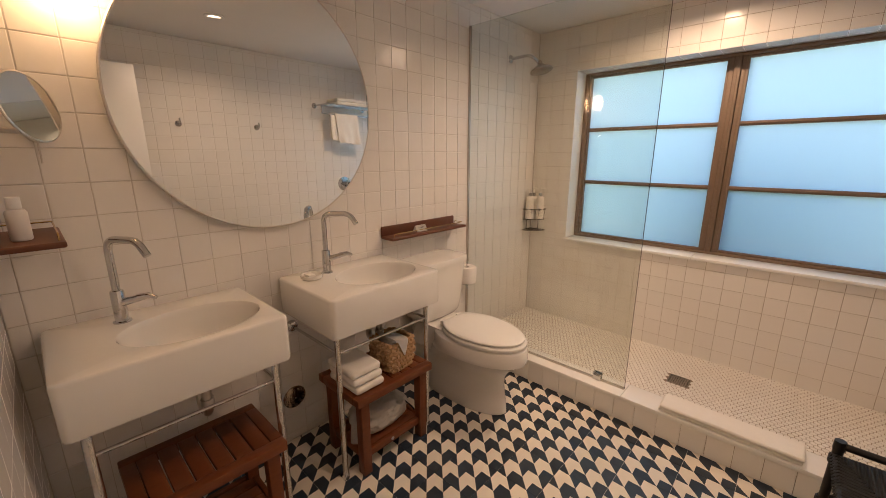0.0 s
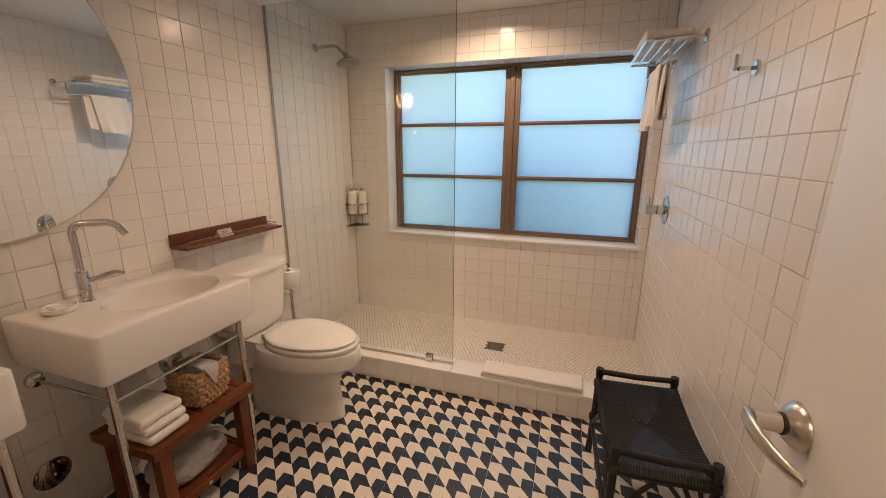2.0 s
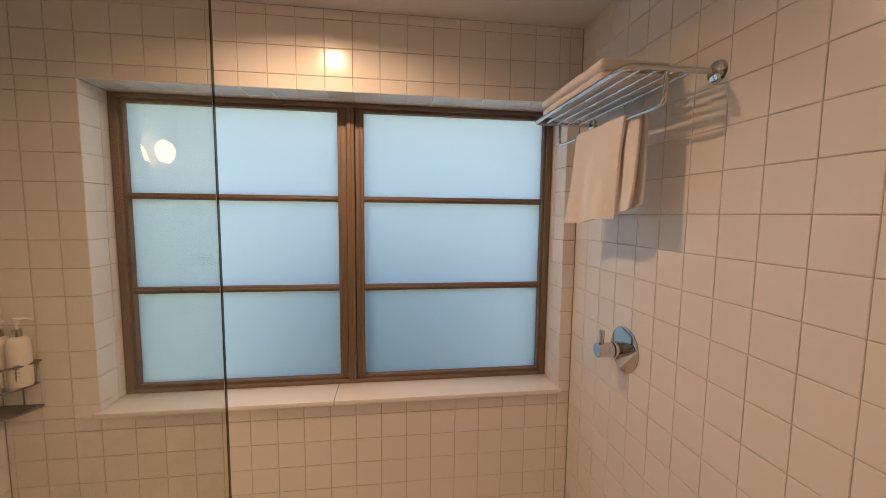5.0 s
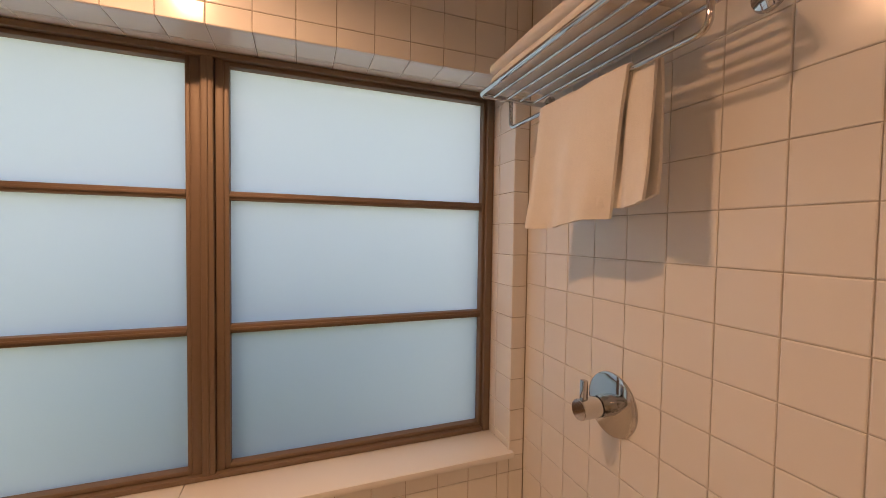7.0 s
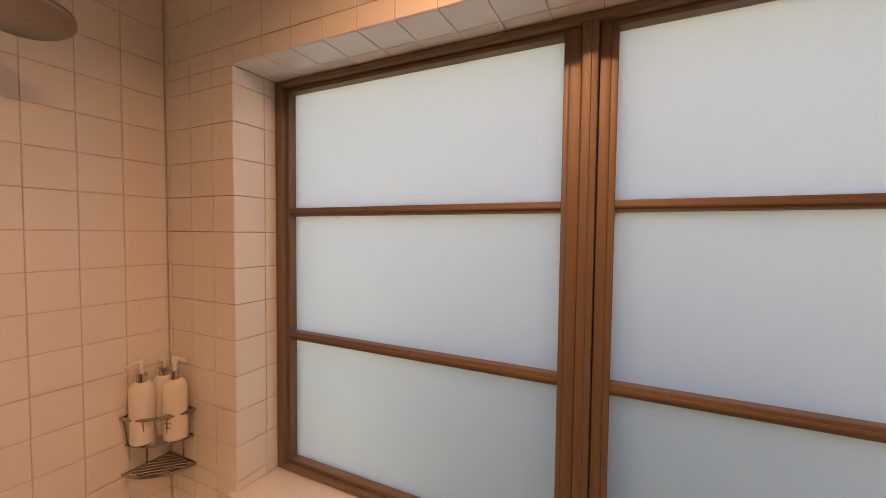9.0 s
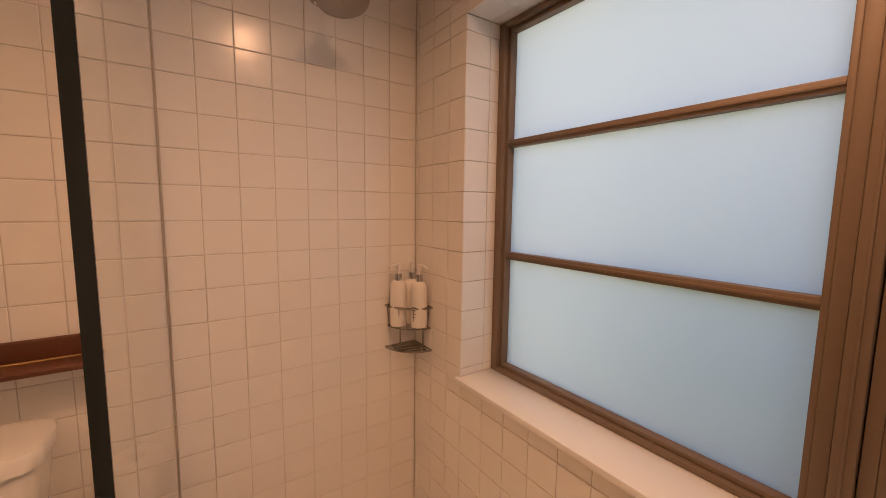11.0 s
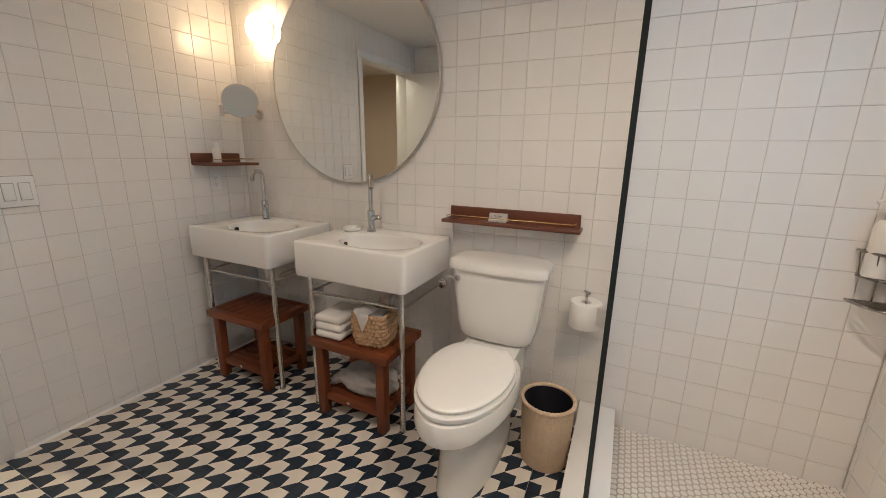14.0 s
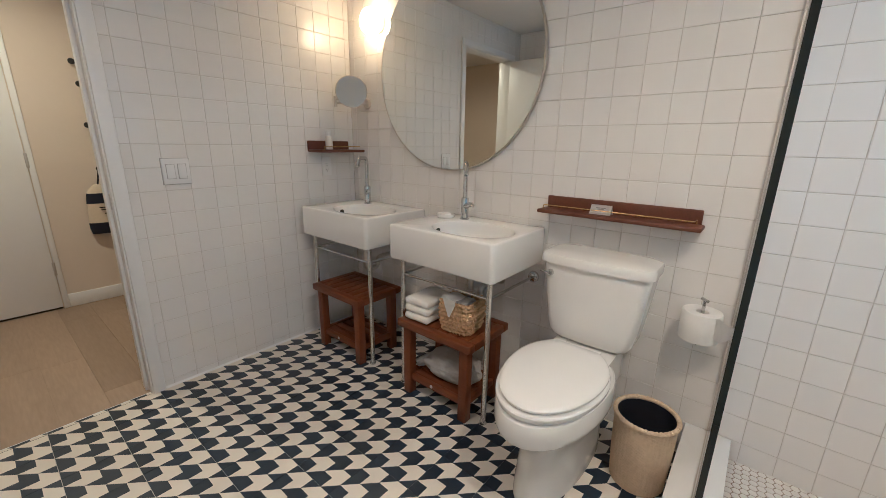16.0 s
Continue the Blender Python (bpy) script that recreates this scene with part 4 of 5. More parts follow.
part("hub", lathe(bmesh.new(), [(0, 0.047), (0.027, 0.047), (0.027, 0.008), (0, 0.008)], seg=28, turn=OUT), CHROME, mixer)
part("knob", lathe(bmesh.new(), [(0, 0.104), (0.024, 0.104), (0.0255, 0.102), (0.0255, 0.051), (0, 0.051)], seg=28, turn=OUT), CHROME, mixer)
part("gap_ring", lathe(bmesh.new(), [(0, 0.0508), (0.0225, 0.0508), (0.0225, 0.0472), (0, 0.0472)], seg=28, turn=OUT), BLACK, mixer)
part("lever", boxed(-0.096, -0.082, -0.008, 0.008, 0.022, 0.072, 0.003), CHROME, mixer)

# corner caddy and its bottles
caddy = thing("corner_caddy", "chrome wire caddy in the shower corner", "shower caddy", at=(0, YW, 0))


def quarter(r, z, n=14):
    """From the sink wall round to the window wall."""
    return [Vector((0.004 + r * math.sin(math.pi / 2 * k / n), -0.004 - r * math.cos(math.pi / 2 * k / n), z)) for k in range(n + 1)]


CADDY = material("worn_caddy_chrome", (0.36, 0.34, 0.31), 0.22, 1.0, grain=0.2, scale=40)
def wire_ring(name, r, z, thick):
    bm = tube(bmesh.new(), quarter(r, z), thick, 8)
    rod(bm, (0.004, -0.004, z), (0.004, -r, z), 0.0035, seg=8)
    rod(bm, (0.004, -0.004, z), (r, -0.004, z), 0.0035, seg=8)
    part(name, bm, CADDY, caddy)


wire_ring("upper_ring", 0.138, 0.976, 0.0050)
wire_ring("basket_floor", 0.128, 0.889, 0.0030)
wire_ring("tray_ring", 0.136, 0.800, 0.0052)
for k in range(1, 9):
    # slats of the tray lie across the corner
    c = 0.024 * k
    lo, hi = max(0.006, c - 0.124), min(0.124, c - 0.006)
    if hi > lo + 0.01:
        part("tray_slat", rod(bmesh.new(), (lo, -(c - lo), 0.800), (hi, -(c - hi), 0.800), 0.0032, seg=6), CADDY, caddy)
for k in range(1, 14, 2):
    p, q = quarter(0.138, 0)[k], quarter(0.128, 0)[k]
    part("upright", rod(bmesh.new(), (p.x, p.y, 0.976), (q.x, q.y, 0.889), 0.0020, seg=6), CADDY, caddy)
for x, y in ((0.0045, -0.075), (0.075, -0.0045)):
    part("stay", rod(bmesh.new(), (x, y, 0.800), (x, y, 0.976), 0.0026, seg=8), CADDY, caddy)
for x, y, wx, wy in ((0.046, -0.105, 0.002, -0.105), (0.042, -0.040, 0.002, -0.040), (0.106, -0.044, 0.106, -0.002)):
    bm = lathe(bmesh.new(), [(0, 0), (0.026, 0), (0.026, 0.003), (0, 0.003)], (x, y, 0.8933), 20)
    rod(bm, (wx, wy, 0.891), (x, y, 0.891), 0.004, seg=8)
    part("bottle_holder", bm, CADDY, caddy)


def pump_bottle(x, y, turn):
    b = thing("pump_bottle", "white pump bottle with a chrome collar in the wire caddy", "bottle", "shower bottles", at=(x, y, 0.8965), turn=turn)
    b.scale = (1.03, 1.03, 1.14)
    part("body", lathe(bmesh.new(), [(0, 0), (0.029, 0), (0.032, 0.003), (0.0325, 0.02), (0.0325, 0.135), (0.030, 0.15), (0.022, 0.16), (0.014, 0.163), (0, 0.163)], seg=28), BOTTLE, b)
    part("collar", lathe(bmesh.new(), [(0, 0.163), (0.0135, 0.163), (0.0135, 0.186), (0, 0.186)], seg=18), CHROME, b)
    bm = bmesh.new()
    rod(bm, (0, 0, 0.186), (0, 0, 0.212), 0.0045, seg=10)
    rod(bm, (0, 0, 0.205), (0, 0, 0.222), 0.0085, seg=12)
    tube(bm, [(0.0, 0, 0.217), (0.03, 0, 0.219), (0.046, 0, 0.212)], [0.0055, 0.0045, 0.0035], 8)
    part("pump", bm, PLASTIC, b)
    bm = bmesh.new()
    for k in range(4):
        m = Matrix.Rotation(radians(-75), 4, "Z") @ Matrix.Translation((0.0327, 0, 0.075 - 0.012 * k))
        bmesh.ops.create_cube(bm, size=1, matrix=m @ Matrix.Diagonal((0.0006, 0.020 - 0.004 * (k % 2), 0.0026, 1)))
    part("print", bm, INK, b, "small grey lines of print", soft=False)


pump_bottle(0.046, YW - 0.105, -75)
pump_bottle(0.042, YW - 0.040, -30)
pump_bottle(0.106, YW - 0.044, 10)

drain = thing("floor_drain", "square perforated metal drain in the shower floor", "drain", at=(0, 0, 0.0034))
dx0, dx1, dy0, dy1 = 1.268, 1.382, 2.448, 2.558
bm = bmesh.new()
box(bm, dx0, dx1, dy0, dy0 + 0.006, SZ - 0.004, SZ + 0.001)
box(bm, dx0, dx1, dy1 - 0.006, dy1, SZ - 0.004, SZ + 0.001)
box(bm, dx0, dx0 + 0.006, dy0 + 0.006, dy1 - 0.006, SZ - 0.004, SZ + 0.001)
box(bm, dx1 - 0.006, dx1, dy0 + 0.006, dy1 - 0.006, SZ - 0.004, SZ + 0.001)
part("frame", bm, CADDY, drain, soft=False)
bm = bmesh.new()
for k in range(1, 9):
    a = dx0 + 0.006 + k * 0.1133 / 10
    box(bm, a - 0.0028, a + 0.0028, dy0 + 0.006, dy1 - 0.006, SZ - 0.002, SZ + 0.0002)
    b = dy0 + 0.004 + k * 0.0113
    box(bm, dx0 + 0.006, dx1 - 0.006, b - 0.0028, b + 0.0028, SZ - 0.0024, SZ)
part("grate", bm, CADDY, drain, soft=False)
# thin black sheet, painted shade below the grate
part("sump", boxed(dx0 + 0.004, dx1 - 0.004, dy0 + 0.004, dy1 - 0.004, SZ - 0.003, SZ - 0.0028), HOLESHADE, drain, soft=False)

mat_ = thing("bath_mat", "folded white terry bath mat on the shower kerb", "bath mat", at=(0, 0, CZ))
bm = soft_block(bmesh.new(), 1.335, 1.885, 1.972, 2.105, 0.0005, 0.020, 0.009, 0.003, 1.0, 8, 8)
part("lower_fold", bm, TERRY, mat_)
bm = soft_block(bmesh.new(), 1.34, 1.888, 1.966, 2.098, 0.020, 0.040, 0.009, 0.003, 5.0, 8, 8)
part("upper_fold", bm, TERRY, mat_)

# towel rack
rack = thing("towel_rack", "chrome wall towel rack with a slatted top", "towel rack", at=(XW, 0, 0))
RZ, RX, RY0, RY1 = 1.905, -0.245, 2.195, 2.80
for y in (RY0, RY1):
    part("flange", lathe(bmesh.new(), [(0, 0.014), (0.014, 0.014), (0.026, 0.008), (0.029, 0.0006), (0, 0.0006)], (0, y, RZ), 24, OUT), CHROME, rack)
part("frame", tube(bmesh.new(), rounded([(-0.008, RY0, RZ), (RX, RY0, RZ), (RX, RY1, RZ), (-0.008, RY1, RZ)], 0.03), 0.0078, 14), CHROME, rack)
for k in range(1, 5):
    x = RX + 0.045 * k
    part("slat", rod(bmesh.new(), (x, RY0 + 0.004, RZ), (x, RY1 - 0.004, RZ), 0.0045, seg=12), CHROME, rack)
part("towel_bar", tube(bmesh.new(), rounded([(-0.14, RY0 + 0.001, RZ - 0.006), (-0.14, RY0 + 0.001, RZ - 0.085), (-0.14, RY1 - 0.001, RZ - 0.085), (-0.14, RY1 - 0.001, RZ - 0.006)], 0.025), 0.006, 12), CHROME, rack)

towel = thing("folded_towel", "thick folded white towel lying on the towel rack", "towel", at=(XW, 0, RZ + 0.0085))
bm = soft_block(bmesh.new(), -0.235, -0.02, 2.33, 2.76, 0.0, 0.034, 0.016, 0.004, 2.0, 7, 7)
part("lower_fold", bm, TERRY, towel)
bm = soft_block(bmesh.new(), -0.238, -0.02, 2.33, 2.762, 0.034, 0.066, 0.015, 0.004, 8.0, 7, 7)
part("upper_fold", bm, TERRY, towel)


def drape(y0, y1, front, back, seed, x_bar=-0.14, z_bar=RZ - 0.085, tilt=0.0, taper=0.0):
    """A towel hung over a bar that runs along y."""
    prof_ = []
    n = 14
    for k in range(n + 1):
        prof_.append((-0.013 - 0.008 * (1 - k / n), -front + (front - 0.0) * k / n))
    for k in range(1, 8):
        a = math.pi - math.pi * k / 8
        prof_.append((0.013 * math.cos(a), 0.013 * math.sin(a)))
    for k in range(1, n + 1):
        prof_.append((0.013 + 0.010 * k / n, -back * k / n))
    bm = bmesh.new()
    rows = []
    m = 22
    for j in range(m + 1):
        v = j / m
        row = []
        for px_, pz in prof_:
            hang = max(0.0, -pz) / max(front, back)
            wave = (0.012 * math.sin(v * 9 + seed + hang * 1.3) + 0.006 * math.sin(v * 17 + seed * 2)) * hang + 0.006 * noise.noise(Vector((v * 4, pz * 9, seed)))
            spread = 1 + 0.12 * hang
            y_ = (y0 + y1) / 2 + (v - 0.5) * (y1 - y0) * spread + 0.012 * hang * math.sin(seed) + taper * hang * (1 - v)
            row.append(bm.verts.new((x_bar + px_ + wave, y_, z_bar + pz + 0.006 * hang * math.sin(v * 5 + seed) - tilt * hang * (v - 0.5))))
        rows.append(row)
    for a, b in zip(rows, rows[1:]):
        for i in range(len(prof_) - 1):
            bm.faces.new((a[i], a[i + 1], b[i + 1], b[i]))
    bmesh.ops.recalc_face_normals(bm, faces=bm.faces)
    bmesh.ops.solidify(bm, geom=bm.faces[:], thickness=0.011)
    bmesh.ops.smooth_vert(bm, verts=bm.verts[:], factor=0.5, use_axis_x=True, use_axis_y=True, use_axis_z=True)
    return bm


hung = thing("hanging_towel", "white hand towel hung over the towel bar", "towel", at=(XW, 0, 0))
part("cloth", drape(2.345, 2.630, 0.298, 0.27, 0.6, tilt=0.008, taper=0.055), TERRY, hung)
part("inner_fold", drape(2.300, 2.430, 0.262, 0.250, 2.4, -0.122, tilt=0.0), TERRY, hung)


# robe hooks
def robe_hook(y, z):
    h = thing("robe_hook", "square-bent chrome robe hook on the tiled wall", "hook", "robe hooks", at=(XW, y, z))
    part("rosette", lathe(bmesh.new(), [(0, 0.010), (0.022, 0.010), (0.024, 0.008), (0.024, 0.0006), (0, 0.0006)], seg=28, turn=OUT), CHROME, h)
    bm = bmesh.new()
    box(bm, -0.058, -0.01, -0.006, 0.006, -0.006, 0.006, 0.0015)
    box(bm, -0.064, -0.053, -0.006, 0.006, -0.006, 0.042, 0.0015)
    part("peg", bm, CHROME, h)


robe_hook(1.575, 1.655)
robe_hook(0.935, 1.655)

# ---- black rattan stool ----
rs = thing("rattan_stool", "low black rattan stool with a woven rush seat", "stool")
tops = {"a": (1.935, 1.715), "b": (2.235, 1.735), "c": (1.955, 1.225), "d": (2.248, 1.235)}
feet = {"a": (1.925, 1.745), "b": (2.245, 1.760), "c": (1.945, 1.195), "d": (2.255, 1.205)}
for k in "abcd":
    (tx, ty), (fx, fy) = tops[k], feet[k]
    part("leg", tube(bmesh.new(), [(fx, fy, 0.0), ((fx + tx) / 2 + 0.002, (fy + ty) / 2, 0.23), (tx, ty, 0.452)], [0.0145, 0.0135, 0.0150], 12), RATTAN, rs)
    part("post_cap", tube(bmesh.new(), [(tx, ty, 0.430), (tx, ty, 0.462)], [0.0175, 0.016], 12), RATTAN, rs)


def at(k, z):
    (tx, ty), (fx, fy) = tops[k], feet[k]
    s_ = z / 0.452
    return Vector((fx + (tx - fx) * s_, fy + (ty - fy) * s_, z))


for a, b, z in (("a", "b", 0.445), ("c", "d", 0.445)):
    part("top_bar", tube(bmesh.new(), [at(a, z), (at(a, z) + at(b, z)) / 2 + Vector((0, 0, -0.006)), at(b, z)], 0.0125, 12), RATTAN, rs)
    part("end_rail", tube(bmesh.new(), [at(a, 0.372), at(b, 0.372)], 0.0115, 10), RATTAN, rs)
    part("stretcher", tube(bmesh.new(), [at(a, 0.20), at(b, 0.20)], 0.0095, 10), RATTAN, rs)
    m = (at(a, 0.385) + at(b, 0.385)) / 2
    part("brace", tube(bmesh.new(), [at(a, 0.20), m], 0.008, 8), RATTAN, rs)
    part("brace", tube(bmesh.new(), [at(b, 0.20), m], 0.008, 8), RATTAN, rs)
for a, b in (("a", "c"), ("b", "d")):
    p, q = at(a, 0.405), at(b, 0.405)
    part("side_rail", tube(bmesh.new(), [p, p.lerp(q, 0.25) - Vector((0, 0, 0.022)), p.lerp(q, 0.5) - Vector((0, 0, 0.028)), p.lerp(q, 0.75) - Vector((0, 0, 0.022)), q], 0.0125, 12), RATTAN, rs)
    part("stretcher", tube(bmesh.new(), [at(a, 0.16), at(b, 0.16)], 0.0095, 10), RATTAN, rs)
    m = (at(a, 0.40) + at(b, 0.40)) / 2 - Vector((0, 0, 0.02))
    part("brace", tube(bmesh.new(), [at(a, 0.16), at(a, 0.16).lerp(m, 0.5) + Vector((0, 0, 0.03)), m], 0.008, 8), RATTAN, rs)
    part("brace", tube(bmesh.new(), [at(b, 0.16), at(b, 0.16).lerp(m, 0.5) + Vector((0, 0, 0.03)), m], 0.008, 8), RATTAN, rs)
# binding at the joints
for k in "abcd":
    for z in (0.385, 0.20):
        bm = bmesh.new()
        for i in range(5):
            c = at(k, z - 0.012 + i * 0.006)
            ring = [c + Vector((0.0165 * math.cos(t_), 0.0165 * math.sin(t_), 0)) for t_ in [2 * math.pi * j / 14 for j in range(14)]]
            tube(bm, ring, 0.003, 6, closed=True)
        part("binding", bm, RUSH, rs)
# rush seat in four wedges, each of strands round the frame
ca, cb, cc, cd = (at(k, 0.398) for k in "abcd")
ctr = (ca + cb + cc + cd) / 4 - Vector((0, 0, 0.022))
n_str = 34


def sag(p, u):
    return p - Vector((0, 0, 0.026 * math.sin(math.pi * u)))


for p, q, drop in ((ca, cb, 0.004), (cd, cc, 0.004), (cb, cd, 1.0), (cc, ca, 1.0)):
    for i in range(n_str):
        bm = bmesh.new()
        u = (i + 0.5) / n_str
        edge = p.lerp(q, u) + Vector((0, 0, 0.004))
        if drop == 1.0:
            edge = sag(edge, u)
        else:
            edge = edge - Vector((0, 0, 0.012))
        k = 2 * min(u, 1 - u)
        other = (p if u < 0.5 else q).lerp(ctr, k)
        perp = edge + (ctr - (p + q) / 2) * k
        inner = perp.lerp(other, 0.65)
        j_ = 0.0015 * math.sin(i * 12.9)
        mid = edge.lerp(inner, 0.5) + Vector((0, 0, j_ - 0.003 * k))
        over = edge + Vector((0, 0, 0.011))
        tube(bm, [edge - (ctr - (p + q) / 2).normalized() * 0.012 - Vector((0, 0, 0.006)), over, mid + Vector((0, 0, 0.008)), inner + Vector((0, 0, 0.006))], (p - q).length / n_str * 0.62, 6)
        part("rush_strand", bm, RUSH, rs)

# ---- doors ----
leaf = thing("door_leaf", "white painted flush door, open against the wall", "door", at=(DX1 - 0.036, YD + 0.012, 0.008))
part("panel", boxed(0, 0.035, 0, 0.80, 0, 2.03, 0.002), TRIM, leaf)
for side, sx in ((-1, 0.0), (1, 0.035)):
    turn_h = Matrix.Rotation(radians(90 * side), 4, "Y")
    ros = part("rosette", lathe(bmesh.new(), [(0, 0.018), (0.015, 0.018), (0.022, 0.0145), (0.029, 0.008), (0.0325, 0.003), (0.033, 0.0004), (0, 0.0004)], (sx, 0.745, 1.032), 40, turn_h), STEEL, leaf, "round domed brushed metal rosette")
    part("collar", lathe(bmesh.new(), [(0.0140, 0.017), (0.0150, 0.018), (0.0150, 0.021), (0.0130, 0.022), (0.0130, 0.017)], (sx, 0.745, 1.032), 28, turn_h), BLACK, ros, "dark gap ring")
    part("neck", rod(bmesh.new(), (sx + side * 0.018, 0.745, 1.032), (sx + side * 0.052, 0.745, 1.032), 0.0132, seg=24), STEEL, ros)
    path = [(sx + side * x_, y_, z_) for x_, y_, z_ in ((0.051, 0.766, 1.030), (0.055, 0.755, 1.031), (0.059, 0.73, 1.032), (0.060, 0.70, 1.032), (0.056, 0.675, 1.031), (0.049, 0.652, 1.030), (0.041, 0.636, 1.029))]
    bm = tube(bmesh.new(), path, [0.006, 0.0115, 0.0125, 0.011, 0.0098, 0.0088, 0.006], 16)
    for v in bm.verts:
        near = min(path, key=lambda p: abs(p[1] - v.co.y))
        v.co.x = near[0] + (v.co.x - near[0]) * 0.55
    part("lever", bm, STEEL, ros)
for z in (0.25, 1.0, 1.78):
    part("hinge", rod(bmesh.new(), (0.017, -0.006, z - 0.045), (0.017, -0.006, z + 0.045), 0.006, seg=12), STEEL, leaf)

# hall: door, skirting, pegs, bag
hall_door = structure(thing("door_2", "closed white flush door in the hall", "door", at=(0, HY, 0)))
part("panel", boxed(1.43, 2.20, 0.001, 0.012, 0.014, 2.05, 0.002), TRIM, hall_door)
for x0, x1 in ((1.392, 1.424), (2.206, 2.24)):
    part("casing", boxed(x0, x1, 0.001, 0.018, 0, 2.056, 0.003), TRIM, hall_door)
part("casing", boxed(1.392, 2.24, 0.001, 0.018, 2.057, 2.09, 0.003), TRIM, hall_door)
# solid black strip below the panel, colour in place of shade
part("gap", boxed(1.43, 2.20, 0.0015, 0.010, 0.001, 0.0135), HOLESHADE, hall_door, "black strip painted as the shade under the door", soft=False)
for z in (0.31, 1.085, 1.80):
    part("hinge", boxed(1.418, 1.434, 0.0122, 0.022, z - 0.05, z + 0.05, 0.003), STEEL, hall_door)
skirt = structure(part("baseboard", boxed(-1.2, 1.391, HY + 0.0005, HY + 0.014, 0, 0.10, 0.003), TRIM), "white painted baseboard", "baseboard")
structure(part("baseboard", boxed(2.241, 3.4, HY + 0.0005, HY + 0.014, 0, 0.10, 0.003), TRIM), "white painted baseboard", "baseboard")
for x, z in ((1.088, 1.756), (1.072, 1.611), (1.075, 1.331), (1.06, 1.02)):
    peg = thing("coat_peg", "small round black coat peg on the hall wall", "coat peg", "coat pegs", at=(x, HY, z))
    part("knob", lathe(bmesh.new(), [(0, 0.035), (0.017, 0.034), (0.02, 0.028), (0.017, 0.02), (0.009, 0.014), (0.009, 0.0005), (0, 0.0005)], seg=20, turn=AXIS_Y), BLACK, peg)
tote = thing("tote_bag", "cream canvas tote bag with dark navy bands, hanging on a peg", "bag", at=(1.06, HY + 0.03, 0))


def bag_ring(z, w, d):
    return [Vector((w * math.cos(a) * (1 + 0.05 * math.sin(3 * a + z * 9)), max(-0.028, d * math.sin(a)), z)) for a in [2 * math.pi * k / 24 for k in range(24)]]


def band(zs, mat, name, proud=0.0):
    rings = [bag_ring(z, w + proud, d + proud) for z, w, d in zs]
    part(name, loft(bmesh.new(), rings), mat, tote)


band([(0.905, 0.05, 0.02), (0.87, 0.085, 0.03), (0.84, 0.10, 0.036)], CANVAS, "top_panel")
band([(0.8395, 0.10, 0.036), (0.80, 0.107, 0.04), (0.765, 0.112, 0.042)], NAVY, "upper_band", 0.001)
band([(0.7645, 0.112, 0.042), (0.70, 0.12, 0.046), (0.62, 0.128, 0.048)], CANVAS, "middle_panel")
band([(0.6195, 0.128, 0.048), (0.575, 0.13, 0.046), (0.535, 0.122, 0.036)], NAVY, "lower_band", 0.001)
bm = bmesh.new()
for z, half in ((0.735, 0.034), (0.718, 0.026), (0.690, 0.010)):
    box(bm, 0.02 - half, 0.02 + half, 0.0470, 0.0495, z - 0.004, z + 0.004)
part("print", bm, NAVY, tote, "small dark lines of print", soft=False)
part("strap", tube(bmesh.new(), rounded([(0.03, 0.005, 0.90), (0.0, -0.012, 1.032), (-0.03, 0.005, 0.90)], 0.02), 0.006, 8), NAVY, tote)

# ceiling light trim in the shower
down = thing("ceiling_light", "small recessed round ceiling light over the shower", "ceiling light", "ceiling lights", at=(1.17, 2.45, ZC))
part("trim_ring", lathe(bmesh.new(), [(0.046, -0.0005), (0.065, -0.0005), (0.066, -0.004), (0.060, -0.009), (0.047, -0.009), (0.046, -0.0005)], seg=40), TRIM, down)
part("reflector", lathe(bmesh.new(), [(0, -0.001), (0.045, -0.001)], seg=40), TRIM, down)
down2 = copy_thing(down, pose(1.5, 1.05, ZC))
tagged(down2, "small recessed round ceiling light over the bathroom floor")

# ---- pieces of walls and floors ----
def tile_bm(bm, m, w, h, pillow=0.0009, edge=0.0021, depth=BACK):
    """One wall tile, its face towards +z of m, with a soft rounded rim."""
    a = [(-w / 2, -h / 2), (w / 2, -h / 2), (w / 2, h / 2), (-w / 2, h / 2)]
    e = min(edge, w * 0.3, h * 0.3)
    b = [(x - math.copysign(e, x), y - math.copysign(e, y)) for x, y in a]
    r0 = [bm.verts.new(m @ Vector((x, y, -depth))) for x, y in a]
    r1 = [bm.verts.new(m @ Vector((x, y, -pillow))) for x, y in a]
    r2 = [bm.verts.new(m @ Vector((x, y, 0))) for x, y in b]
    for k in range(4):
        j = (k + 1) % 4
        bm.faces.new((r0[k], r0[j], r1[j], r1[k])).material_index = 1
        bm.faces.new((r1[k], r1[j], r2[j], r2[k])).material_index = 1
    bm.faces.new(r2)


tile_cache = {}


def tile_mesh(w, h):
    key = (round(w, 4), round(h, 4))
    if key not in tile_cache:
        bm = bmesh.new()
        tile_bm(bm, Matrix(), *key)
        tile_cache[key] = mesh_of("wall_tile", bm, TILE, TILE_EDGE)
    return tile_cache[key]


def cuts(lo, hi, start, pitch):
    """Joint lines between lo and hi."""
    out, k = [lo], math.ceil((lo - start) / pitch)
    while start + k * pitch < hi - 0.012:
        if start + k * pitch > lo + 0.012:
            out.append(start + k * pitch)
        k += 1
    return out + [hi]


rng = random.Random(7)


